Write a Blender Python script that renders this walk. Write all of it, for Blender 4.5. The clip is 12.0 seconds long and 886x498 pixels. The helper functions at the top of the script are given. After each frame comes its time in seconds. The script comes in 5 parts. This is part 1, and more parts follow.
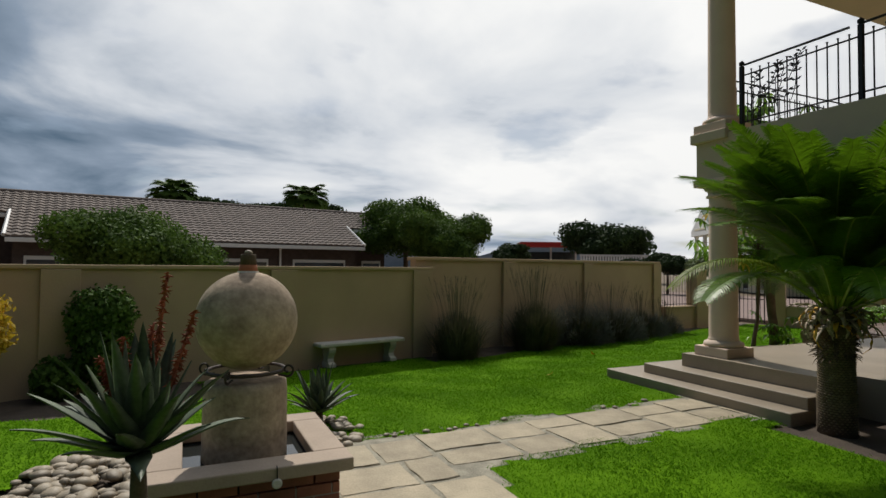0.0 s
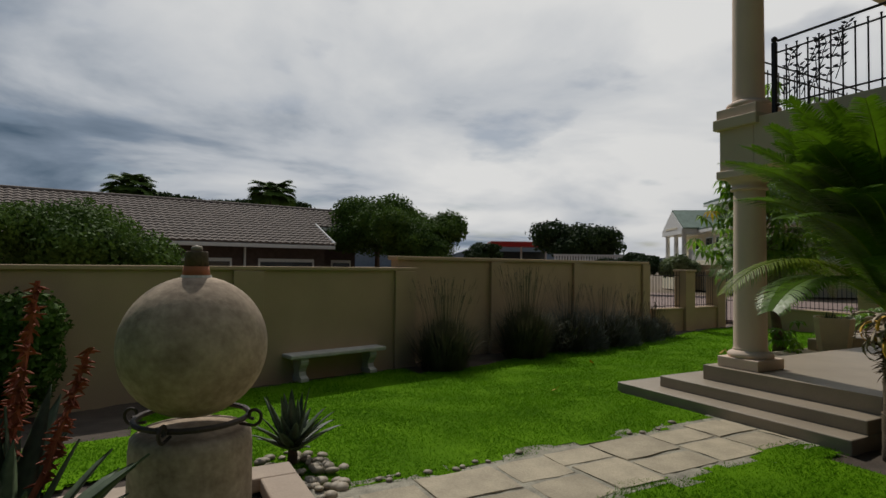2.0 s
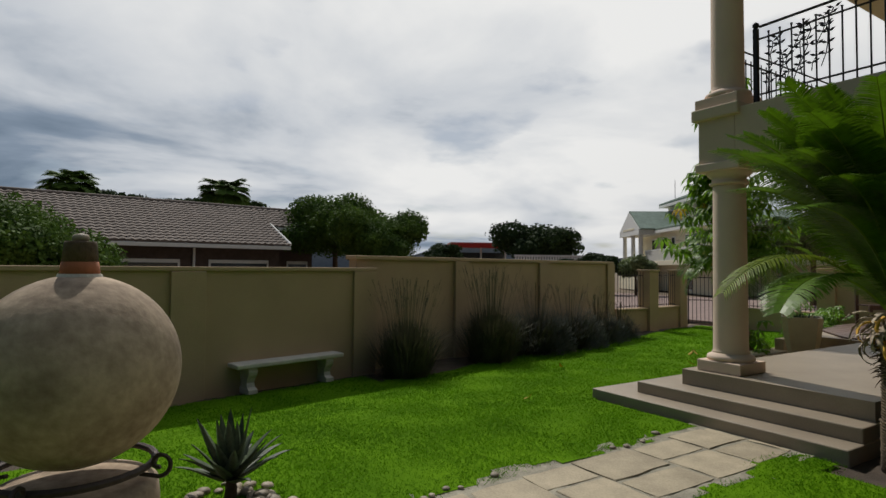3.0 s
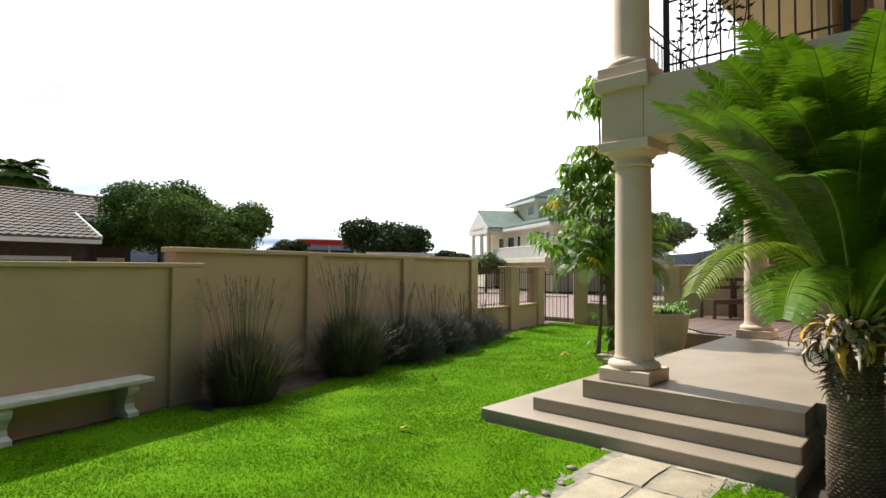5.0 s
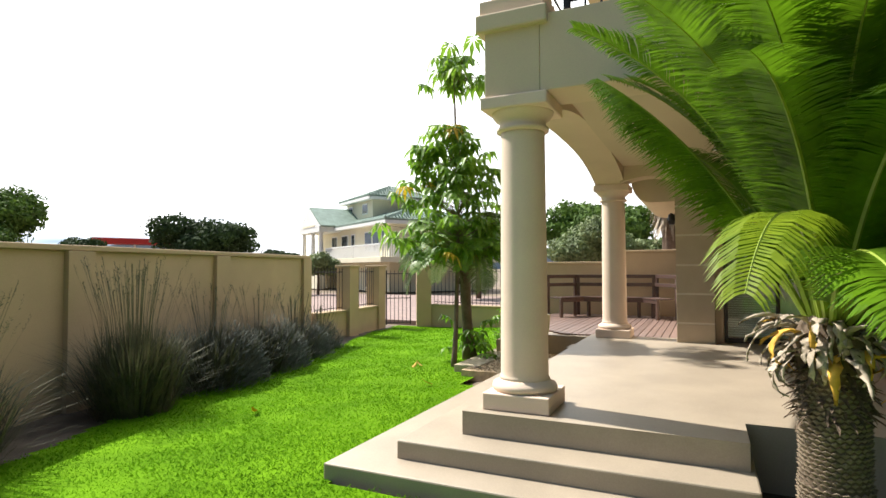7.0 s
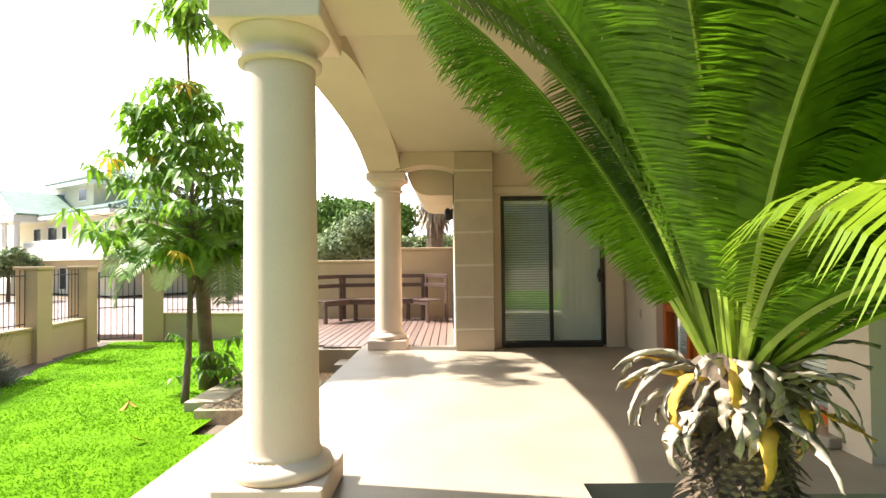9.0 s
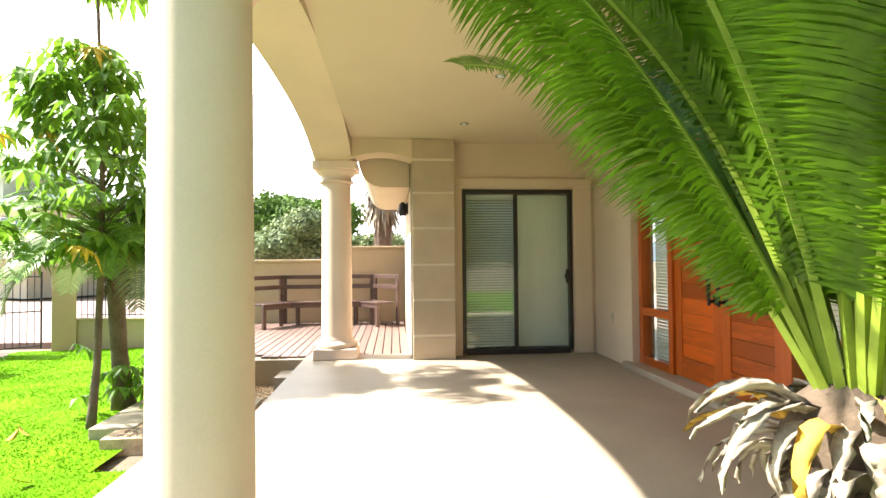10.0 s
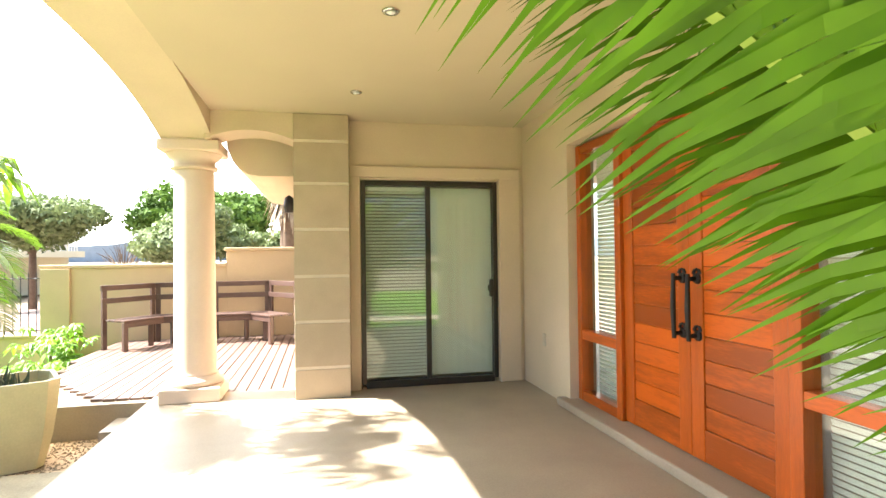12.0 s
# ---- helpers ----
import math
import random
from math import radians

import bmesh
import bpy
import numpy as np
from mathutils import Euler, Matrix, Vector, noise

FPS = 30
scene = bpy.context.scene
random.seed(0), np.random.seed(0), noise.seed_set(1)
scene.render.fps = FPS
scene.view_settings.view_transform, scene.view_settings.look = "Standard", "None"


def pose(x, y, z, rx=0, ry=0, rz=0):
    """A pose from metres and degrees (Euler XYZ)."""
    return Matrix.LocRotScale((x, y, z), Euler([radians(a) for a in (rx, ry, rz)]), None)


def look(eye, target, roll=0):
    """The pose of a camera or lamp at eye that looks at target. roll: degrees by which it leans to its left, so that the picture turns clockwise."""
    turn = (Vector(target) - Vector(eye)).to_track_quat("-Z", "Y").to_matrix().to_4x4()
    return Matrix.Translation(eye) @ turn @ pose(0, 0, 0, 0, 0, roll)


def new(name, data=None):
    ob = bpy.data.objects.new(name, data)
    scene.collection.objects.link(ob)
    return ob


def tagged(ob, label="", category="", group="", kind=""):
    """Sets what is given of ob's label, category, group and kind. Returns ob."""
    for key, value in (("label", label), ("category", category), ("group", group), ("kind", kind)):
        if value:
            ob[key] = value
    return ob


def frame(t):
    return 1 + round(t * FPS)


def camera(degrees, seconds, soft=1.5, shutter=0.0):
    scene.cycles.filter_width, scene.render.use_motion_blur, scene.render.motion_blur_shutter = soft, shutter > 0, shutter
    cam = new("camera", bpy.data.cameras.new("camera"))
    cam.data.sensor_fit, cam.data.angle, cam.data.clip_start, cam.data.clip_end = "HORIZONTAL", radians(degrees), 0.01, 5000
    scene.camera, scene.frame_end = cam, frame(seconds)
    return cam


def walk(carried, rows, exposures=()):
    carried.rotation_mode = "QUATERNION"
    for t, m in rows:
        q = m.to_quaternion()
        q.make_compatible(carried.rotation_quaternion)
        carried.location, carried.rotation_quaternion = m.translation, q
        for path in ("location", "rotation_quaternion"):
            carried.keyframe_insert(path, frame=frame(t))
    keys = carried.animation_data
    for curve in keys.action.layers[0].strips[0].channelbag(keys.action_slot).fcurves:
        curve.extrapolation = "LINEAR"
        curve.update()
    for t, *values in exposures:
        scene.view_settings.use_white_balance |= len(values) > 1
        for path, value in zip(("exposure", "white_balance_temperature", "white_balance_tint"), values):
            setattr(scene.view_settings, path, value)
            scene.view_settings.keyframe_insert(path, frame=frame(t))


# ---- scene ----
cam = camera(76.9, 12.0)
PATH = [
    (0, (-0.872, 0.181, 1.636), (-0.038, 1.997, 1.699), 0.5),
    (0.5, (-0.87, 0.449, 1.644), (-0.025, 2.261, 1.704), 0.5),
    (1, (-0.801, 0.692, 1.667), (0.053, 2.5, 1.726), 0.5),
    (1.5, (-0.759, 1.006, 1.661), (0.123, 2.8, 1.72), 0.6),
    (2, (-0.7, 1.286, 1.649), (0.237, 3.052, 1.711), 0.6),
    (2.5, (-0.582, 1.574, 1.638), (0.42, 3.303, 1.702), 0.6),
    (3, (-0.454, 1.85, 1.624), (0.609, 3.543, 1.692), 0.4),
    (3.5, (-0.413, 2.167, 1.626), (0.797, 3.758, 1.693), 0.5),
    (5.5, (0.62, 3.523, 1.565), (2.163, 4.794, 1.63), 0.3),
    (6, (0.89, 3.829, 1.548), (2.518, 4.99, 1.614), 0.3),
    (6.5, (1.242, 4.131, 1.529), (2.971, 5.133, 1.599), 0.0),
    (7, (1.592, 4.325, 1.534), (3.401, 5.175, 1.603), -0.2),
    (7.5, (1.95, 4.486, 1.557), (3.862, 5.069, 1.622), -0.4),
    (9.5, (3.465, 4.874, 1.62), (5.463, 4.797, 1.667), -0.6),
    (10, (3.832, 4.951, 1.597), (5.824, 4.774, 1.645), -0.5),
    (10.5, (4.225, 4.945, 1.623), (6.205, 4.669, 1.662), -0.4),
    (11, (4.585, 4.83, 1.639), (6.561, 4.522, 1.678), -0.5),
    (11.5, (4.942, 4.679, 1.669), (6.911, 4.332, 1.701), -0.4),
    (12, (5.19, 4.46, 1.741), (7.146, 4.038, 1.768), -0.7),
]
EXPOSURES = [(0.0, -0.75), (1.0, -1.05), (2.0, -1.2), (2.5, -1.1), (3.5, -0.75), (5.5, 0.6), (6.5, 0.8), (7.5, 0.95), (9.5, 1.95), (10.5, 2.3), (11.5, 2.68), (12.0, 2.85)]
walk(cam, [(t, look(eye, target, roll)) for t, eye, target, roll in PATH], EXPOSURES)

# ---- sky and sun ----
SUN_DIR = Vector((0.157, 0.98, 1.17)).normalized()
SUN_EL = math.asin(SUN_DIR.z)
SUN_AZ = math.atan2(SUN_DIR.x, SUN_DIR.y)


def build_world():
    w = bpy.data.worlds.new("sky")
    scene.world = w
    w.use_nodes = True
    nt = w.node_tree
    n, l = nt.nodes, nt.links
    n.clear()
    out = n.new("ShaderNodeOutputWorld")
    sky = n.new("ShaderNodeTexSky")
    sky.sky_type = "NISHITA"
    sky.sun_disc = False
    sky.sun_elevation = SUN_EL
    sky.sun_rotation = SUN_AZ
    b1 = n.new("ShaderNodeBackground")
    b1.inputs["Strength"].default_value = 0.11
    l.new(sky.outputs[0], b1.inputs[0])
    tc = n.new("ShaderNodeTexCoord")
    sep = n.new("ShaderNodeSeparateXYZ")
    l.new(tc.outputs["Generated"], sep.inputs[0])
    up = n.new("ShaderNodeMath")
    up.operation = "MAXIMUM"
    up.inputs[1].default_value = 0.0
    l.new(sep.outputs[2], up.inputs[0])
    add = n.new("ShaderNodeMath")
    add.operation = "ADD"
    add.inputs[1].default_value = 0.16
    l.new(up.outputs[0], add.inputs[0])
    dx, dy = n.new("ShaderNodeMath"), n.new("ShaderNodeMath")
    for d, k in ((dx, 0), (dy, 1)):
        d.operation = "DIVIDE"
        l.new(sep.outputs[k], d.inputs[0])
        l.new(add.outputs[0], d.inputs[1])
    comb = n.new("ShaderNodeCombineXYZ")
    l.new(dx.outputs[0], comb.inputs[0])
    l.new(dy.outputs[0], comb.inputs[1])
    big = n.new("ShaderNodeTexNoise")
    big.inputs["Scale"].default_value = 0.85
    big.inputs["Detail"].default_value = 9
    big.inputs["Roughness"].default_value = 0.52
    big.inputs["Distortion"].default_value = 0.35
    l.new(comb.outputs[0], big.inputs["Vector"])
    # brightening round the veiled sun
    dot = n.new("ShaderNodeVectorMath")
    dot.operation = "DOT_PRODUCT"
    dot.inputs[1].default_value = SUN_DIR
    l.new(tc.outputs["Generated"], dot.inputs[0])
    glow = n.new("ShaderNodeMapRange")
    glow.inputs[1].default_value, glow.inputs[2].default_value = 0.45, 1.0
    glow.inputs[3].default_value, glow.inputs[4].default_value = 0.0, 0.34
    l.new(dot.outputs["Value"], glow.inputs[0])
    mixv = n.new("ShaderNodeMath")
    mixv.operation = "ADD"
    l.new(big.outputs[0], mixv.inputs[0])
    l.new(glow.outputs[0], mixv.inputs[1])
    # the cloud bank thins towards the east
    bank = n.new("ShaderNodeMath")
    bank.operation = "MULTIPLY_ADD"
    bank.inputs[1].default_value = 0.42
    bank.inputs[2].default_value = -0.135
    l.new(sep.outputs[0], bank.inputs[0])
    mix2 = n.new("ShaderNodeMath")
    mix2.operation = "ADD"
    l.new(mixv.outputs[0], mix2.inputs[0])
    l.new(bank.outputs[0], mix2.inputs[1])
    mixv = mix2
    ramp = n.new("ShaderNodeValToRGB")
    e = ramp.color_ramp.elements
    e[0].position, e[0].color = 0.37, (0.17, 0.26, 0.37, 1)
    e[1].position, e[1].color = 0.82, (1.6, 1.6, 1.58, 1)
    m = e.new(0.50)
    m.color = (0.44, 0.55, 0.70, 1)
    m = e.new(0.62)
    m.color = (1.08, 1.14, 1.22, 1)
    l.new(mixv.outputs[0], ramp.inputs[0])
    b2 = n.new("ShaderNodeBackground")
    l.new(ramp.outputs[0], b2.inputs[0])
    fall = n.new("ShaderNodeMapRange")
    fall.interpolation_type = "SMOOTHSTEP"
    fall.inputs[1].default_value, fall.inputs[2].default_value = -0.55, 0.75
    fall.inputs[3].default_value, fall.inputs[4].default_value = 0.10, 1.0
    l.new(dot.outputs["Value"], fall.inputs[0])
    l.new(fall.outputs[0], b2.inputs["Strength"])
    small = n.new("ShaderNodeTexNoise")
    small.inputs["Scale"].default_value = 1.7
    small.inputs["Detail"].default_value = 6
    l.new(comb.outputs[0], small.inputs["Vector"])
    cov = n.new("ShaderNodeMapRange")
    cov.inputs[1].default_value, cov.inputs[2].default_value = 0.30, 0.42
    cov.inputs[3].default_value, cov.inputs[4].default_value = 0.5, 1.0
    l.new(small.outputs[0], cov.inputs[0])
    mix = n.new("ShaderNodeMixShader")
    l.new(cov.outputs[0], mix.inputs[0])
    l.new(b1.outputs[0], mix.inputs[1])
    l.new(b2.outputs[0], mix.inputs[2])
    l.new(mix.outputs[0], out.inputs[0])


build_world()
sun = new("sun", bpy.data.lights.new("sun", "SUN"))
sun.data.energy = 5.0
sun.data.angle = radians(0.8)
sun.data.color = (1.0, 0.95, 0.87)
sun.matrix_world = look((0, 0, 20), Vector((0, 0, 20)) - SUN_DIR)


# ---- materials ----
def mat(name, col, rough=0.8, var=0.15, scale=3.0, fine=60.0, bump=0.15, metal=0.0, col2=None, stretch=(1, 1, 1), spec=0.5, rand=0.0, trans=0.0):
    m = bpy.data.materials.new(name)
    m.use_nodes = True
    nt = m.node_tree
    n, l = nt.nodes, nt.links
    bsdf = n["Principled BSDF"]
    bsdf.inputs["Roughness"].default_value = rough
    bsdf.inputs["Metallic"].default_value = metal
    bsdf.inputs["Specular IOR Level"].default_value = spec
    tc, mp = n.new("ShaderNodeTexCoord"), n.new("ShaderNodeMapping")
    mp.inputs["Scale"].default_value = stretch
    l.new(tc.outputs["Object"], mp.inputs[0])
    a, b = n.new("ShaderNodeTexNoise"), n.new("ShaderNodeTexNoise")
    a.inputs["Scale"].default_value, b.inputs["Scale"].default_value = scale, fine
    a.inputs["Detail"].default_value, b.inputs["Detail"].default_value = 6, 3
    for k in (a, b):
        l.new(mp.outputs[0], k.inputs["Vector"])
    mixf = n.new("ShaderNodeMath")
    mixf.operation = "MULTIPLY_ADD"
    mixf.inputs[1].default_value = 0.35
    l.new(b.outputs[0], mixf.inputs[0])
    s = n.new("ShaderNodeMath")
    s.operation = "MULTIPLY"
    s.inputs[1].default_value = 0.65
    l.new(a.outputs[0], s.inputs[0])
    l.new(s.outputs[0], mixf.inputs[2])
    fac = mixf.outputs[0]
    if rand:
        oi = n.new("ShaderNodeObjectInfo")
        r = n.new("ShaderNodeMath")
        r.operation = "MULTIPLY_ADD"
        r.inputs[1].default_value = rand
        l.new(oi.outputs["Random"], r.inputs[0])
        sub = n.new("ShaderNodeMath")
        sub.operation = "SUBTRACT"
        sub.inputs[1].default_value = rand / 2
        l.new(fac, sub.inputs[0])
        l.new(sub.outputs[0], r.inputs[2])
        fac = r.outputs[0]
    ramp = n.new("ShaderNodeValToRGB")
    e = ramp.color_ramp.elements
    hi = col2 or tuple(min(1, c * (1 + var)) for c in col)
    e[0].position, e[0].color = 0.33, (*[c * (1 - var) for c in col], 1)
    e[1].position, e[1].color = 0.67, (*hi, 1)
    l.new(fac, ramp.inputs[0])
    l.new(ramp.outputs[0], bsdf.inputs["Base Color"])
    if bump:
        bp = n.new("ShaderNodeBump")
        bp.inputs["Strength"].default_value = bump
        bp.inputs["Distance"].default_value = 0.02
        l.new(mixf.outputs[0], bp.inputs["Height"])
        l.new(bp.outputs[0], bsdf.inputs["Normal"])
    if trans:
        tr = n.new("ShaderNodeBsdfTranslucent")
        l.new(ramp.outputs[0], tr.inputs[0])
        ms = n.new("ShaderNodeMixShader")
        ms.inputs[0].default_value = trans
        l.new(bsdf.outputs[0], ms.inputs[1])
        l.new(tr.outputs[0], ms.inputs[2])
        l.new(ms.outputs[0], n["Material Output"].inputs[0])
    return m


def glass_mat():
    m = bpy.data.materials.new("glass")
    m.use_nodes = True
    n, l = m.node_tree.nodes, m.node_tree.links
    n.clear()
    out, gl, tr, ms, lw, mr = (n.new(k) for k in ("ShaderNodeOutputMaterial", "ShaderNodeBsdfGlossy", "ShaderNodeBsdfTransparent", "ShaderNodeMixShader", "ShaderNodeLayerWeight", "ShaderNodeMapRange"))
    gl.inputs["Roughness"].default_value = 0.02
    tr.inputs[0].default_value = (0.93, 0.97, 0.94, 1)
    lw.inputs["Blend"].default_value = 0.25
    mr.inputs[3].default_value, mr.inputs[4].default_value = 0.05, 0.32
    l.new(lw.outputs["Facing"], mr.inputs[0])
    l.new(mr.outputs[0], ms.inputs[0])
    l.new(tr.outputs[0], ms.inputs[1])
    l.new(gl.outputs[0], ms.inputs[2])
    l.new(ms.outputs[0], out.inputs[0])
    return m


M_WALL = mat("boundary_plaster", (0.46, 0.338, 0.208), 0.9, 0.10, 1.2, 70, 0.25)
M_PLASTER = mat("cream_plaster", (0.61, 0.495, 0.355), 0.85, 0.07, 1.5, 80, 0.12)
M_COLUMN = mat("column_cream", (0.72, 0.56, 0.44), 0.8, 0.06, 2.0, 80, 0.10)
M_CEIL = mat("ceiling_paint", (0.54, 0.45, 0.315), 0.9, 0.04, 1.5, 80, 0.05)
M_FLOOR = mat("porch_screed", (0.335, 0.275, 0.205), 0.5, 0.16, 1.6, 90, 0.10)
M_BLOCK = mat("pier_block", (0.45, 0.36, 0.25), 0.85, 0.10, 3, 90, 0.2, rand=0.25)
M_JOINT = mat("pale_joint", (0.62, 0.54, 0.42), 0.9, 0.08, 5, 90, 0.15)
M_GROUND = mat("dry_ground", (0.16, 0.12, 0.08), 0.95, 0.3, 0.6, 30, 0.4)
M_SOIL = mat("bed_soil", (0.075, 0.055, 0.04), 0.95, 0.35, 4, 60, 0.8)
M_LAWN = mat("lawn_turf", (0.078, 0.19, 0.003), 0.95, 0.25, 1.3, 90, 0.4, col2=(0.125, 0.265, 0.005), spec=0.05)
M_BLADE = mat("grass_blade", (0.08, 0.225, 0.003), 0.85, 0.25, 0.9, 30, 0, col2=(0.138, 0.325, 0.005), spec=0.06, trans=0.35)
M_SLAB = mat("flagstone", (0.41, 0.345, 0.24), 0.85, 0.25, 3.5, 60, 0.5, rand=0.2)
M_SLABJOINT = mat("mortar_joint", (0.30, 0.275, 0.21), 0.95, 0.45, 7, 70, 0.6)
M_BRICK = mat("red_brick", (0.26, 0.10, 0.06), 0.85, 0.25, 8, 90, 0.4, rand=0.4)
M_MORTAR = mat("mortar", (0.33, 0.29, 0.24), 0.95, 0.15, 8, 90, 0.3)
M_STONE = mat("river_stone", (0.31, 0.255, 0.18), 0.6, 0.2, 5, 50, 0.1, rand=0.5)
M_CONC = mat("weathered_concrete", (0.42, 0.30, 0.20), 0.9, 0.5, 5.5, 30, 0.4, col2=(0.55, 0.425, 0.30))
M_RIM = mat("basin_rim_concrete", (0.40, 0.31, 0.235), 0.8, 0.12, 3, 70, 0.2)
M_WHITE = mat("white_stone", (0.60, 0.57, 0.50), 0.8, 0.15, 5, 60, 0.2)
M_WATER = mat("dark_water", (0.02, 0.025, 0.025), 0.03, 0.1, 3, 9, 0.06)
M_IRON = mat("black_iron", (0.025, 0.022, 0.022), 0.5, 0.2, 10, 80, 0.1, metal=0.5)
M_RUST = mat("brown_iron", (0.05, 0.035, 0.028), 0.6, 0.3, 10, 80, 0.2, metal=0.3)
M_DECK = mat("deck_board", (0.165, 0.108, 0.09), 0.45, 0.2, 3, 30, 0.2, stretch=(0.25, 4, 4), rand=0.3)
M_DARKWOOD = mat("dark_stained_wood", (0.065, 0.033, 0.024), 0.5, 0.25, 6, 60, 0.2)
M_DOOR = mat("red_varnished_wood", (0.44, 0.082, 0.005), 0.28, 0.35, 5, 40, 0.08, stretch=(0.5, 4, 4), rand=0.55)
M_DOORV = mat("red_varnished_frame", (0.44, 0.085, 0.006), 0.3, 0.2, 5, 40, 0.08, stretch=(4, 4, 0.5))
M_ALU = mat("bronze_aluminium", (0.05, 0.043, 0.035), 0.4, 0.1, 8, 80, 0.03, metal=0.6)
M_BLIND = mat("blind_slat", (0.82, 0.82, 0.75), 0.6, 0.05, 4, 40, 0)
M_CURTAIN = mat("curtain", (0.82, 0.83, 0.75), 0.9, 0.04, 3, 60, 0.05)
M_INSIDE = mat("interior_wall", (0.45, 0.42, 0.36), 0.9, 0.05, 2, 60, 0)
M_GLASS = glass_mat()
M_CYCAD = mat("cycad_leaf", (0.072, 0.155, 0.005), 0.42, 0.4, 2.2, 20, 0, col2=(0.165, 0.32, 0.011), spec=0.4, trans=0.36)
M_NEWLEAF = mat("young_cycad_leaf", (0.10, 0.18, 0.007), 0.5, 0.25, 3, 20, 0, col2=(0.21, 0.28, 0.012), spec=0.15, trans=0.3)
M_RACHIS = mat("frond_stalk", (0.23, 0.31, 0.03), 0.5, 0.2, 4, 30, 0.05)
M_SCALE = mat("cycad_scale", (0.20, 0.155, 0.105), 0.95, 0.45, 14, 60, 0.5)
M_TRUNK = mat("cycad_trunk", (0.10, 0.07, 0.045), 0.95, 0.4, 9, 60, 0.6)
M_HUSK = mat("dry_husk", (0.36, 0.29, 0.20), 0.85, 0.4, 8, 50, 0.3, col2=(0.55, 0.46, 0.35))
M_HUSKY = mat("yellow_husk", (0.62, 0.36, 0.05), 0.8, 0.3, 8, 50, 0.2)
M_ALOE = mat("aloe_leaf", (0.045, 0.07, 0.036), 0.55, 0.35, 4, 40, 0.1, col2=(0.10, 0.135, 0.07))
M_SPIKE = mat("aloe_flower", (0.28, 0.07, 0.03), 0.8, 0.4, 12, 60, 0.3)
M_GRASS = mat("tuft_grass", (0.055, 0.065, 0.035), 0.8, 0.4, 5, 30, 0, col2=(0.14, 0.13, 0.075), trans=0.15)
M_LAV = mat("lavender_leaf", (0.10, 0.12, 0.085), 0.9, 0.35, 5, 30, 0, col2=(0.20, 0.215, 0.19), trans=0.15)
M_LEAF = mat("broad_leaf", (0.10, 0.24, 0.018), 0.45, 0.35, 3, 20, 0, col2=(0.24, 0.42, 0.035), trans=0.45)
M_YELLOW = mat("yellow_leaf", (0.55, 0.38, 0.03), 0.7, 0.3, 5, 20, 0, trans=0.3)
M_TREE = mat("tree_leaf", (0.05, 0.115, 0.018), 0.75, 0.4, 0.9, 20, 0, col2=(0.13, 0.22, 0.035), spec=0.2, trans=0.2)
M_TREEDK = mat("dark_tree_leaf", (0.02, 0.045, 0.015), 0.8, 0.4, 0.7, 20, 0, col2=(0.05, 0.085, 0.025), spec=0.2, trans=0.15)
M_OLIVE = mat("olive_leaf", (0.11, 0.16, 0.06), 0.7, 0.35, 1.5, 20, 0, col2=(0.22, 0.28, 0.11), trans=0.25)
M_BARK = mat("bark", (0.16, 0.115, 0.08), 0.95, 0.35, 7, 50, 0.6)
M_ROOFTILE = mat("brown_roof_tile", (0.19, 0.155, 0.135), 0.9, 0.25, 2, 25, 0.3)
M_DARKBRICK = mat("dark_face_brick", (0.095, 0.07, 0.06), 0.9, 0.25, 5, 40, 0.3)
M_TRIM = mat("white_trim", (0.78, 0.78, 0.76), 0.6, 0.05, 3, 50, 0)
M_PANE = mat("dark_pane", (0.05, 0.06, 0.07), 0.1, 0.2, 2, 20, 0)
M_CREAM = mat("cream_house_wall", (0.74, 0.68, 0.52), 0.9, 0.06, 1, 40, 0.1)
M_GREENROOF = mat("green_roof_tile", (0.20, 0.27, 0.225), 0.7, 0.2, 2, 25, 0.3)
M_RED = mat("red_fascia", (0.55, 0.03, 0.025), 0.6, 0.1, 2, 20, 0)
M_POT = mat("cream_glazed_pot", (0.60, 0.52, 0.30), 0.5, 0.1, 4, 60, 0.1)
M_GRAVEL = mat("gravel", (0.40, 0.29, 0.18), 0.9, 0.4, 12, 60, 0.4, rand=0.3)
M_ROAD = mat("paved_drive", (0.24, 0.17, 0.15), 0.9, 0.2, 3, 40, 0.3)
M_LAMP = mat("downlight_chrome", (0.6, 0.6, 0.6), 0.25, 0.05, 5, 50, 0, metal=0.9)
M_PLATE = mat("switch_plate", (0.55, 0.48, 0.36), 0.5, 0.03, 5, 50, 0)
M_TERRA = mat("terracotta", (0.40, 0.13, 0.05), 0.8, 0.2, 8, 50, 0.2)
# distance haze is painted into the hills' pale blue base colour
M_HILL = mat("far_hill_hazed", (0.34, 0.41, 0.50), 1.0, 0.15, 0.02, 0.2, 0)


# ---- mesh helpers ----
def finish(name, bm, material, parent=None, label="", smooth=False):
    me = bpy.data.meshes.new(name)
    bm.to_mesh(me)
    bm.free()
    for m in (material if isinstance(material, (list, tuple)) else [material]):
        me.materials.append(m)
    if smooth:
        for p in me.polygons:
            p.use_smooth = len(p.vertices) < 5
    ob = new(name, me)
    if parent:
        ob.parent = parent
    if label:
        ob["label"] = label
    return ob


def part(name, bm, material, parent, label="", smooth=False):
    return finish(name, bm, material, parent, label, smooth)


def thing(name, m, label, category, group="", kind=""):
    ob = new(name)
    ob.empty_display_size = 0.1
    ob.matrix_basis = m
    return tagged(ob, label, category, group, kind)


def struct(name, bm, material, label, category, parent=None, smooth=False):
    return tagged(finish(name, bm, material, parent, "", smooth), label, category, "", "structure")


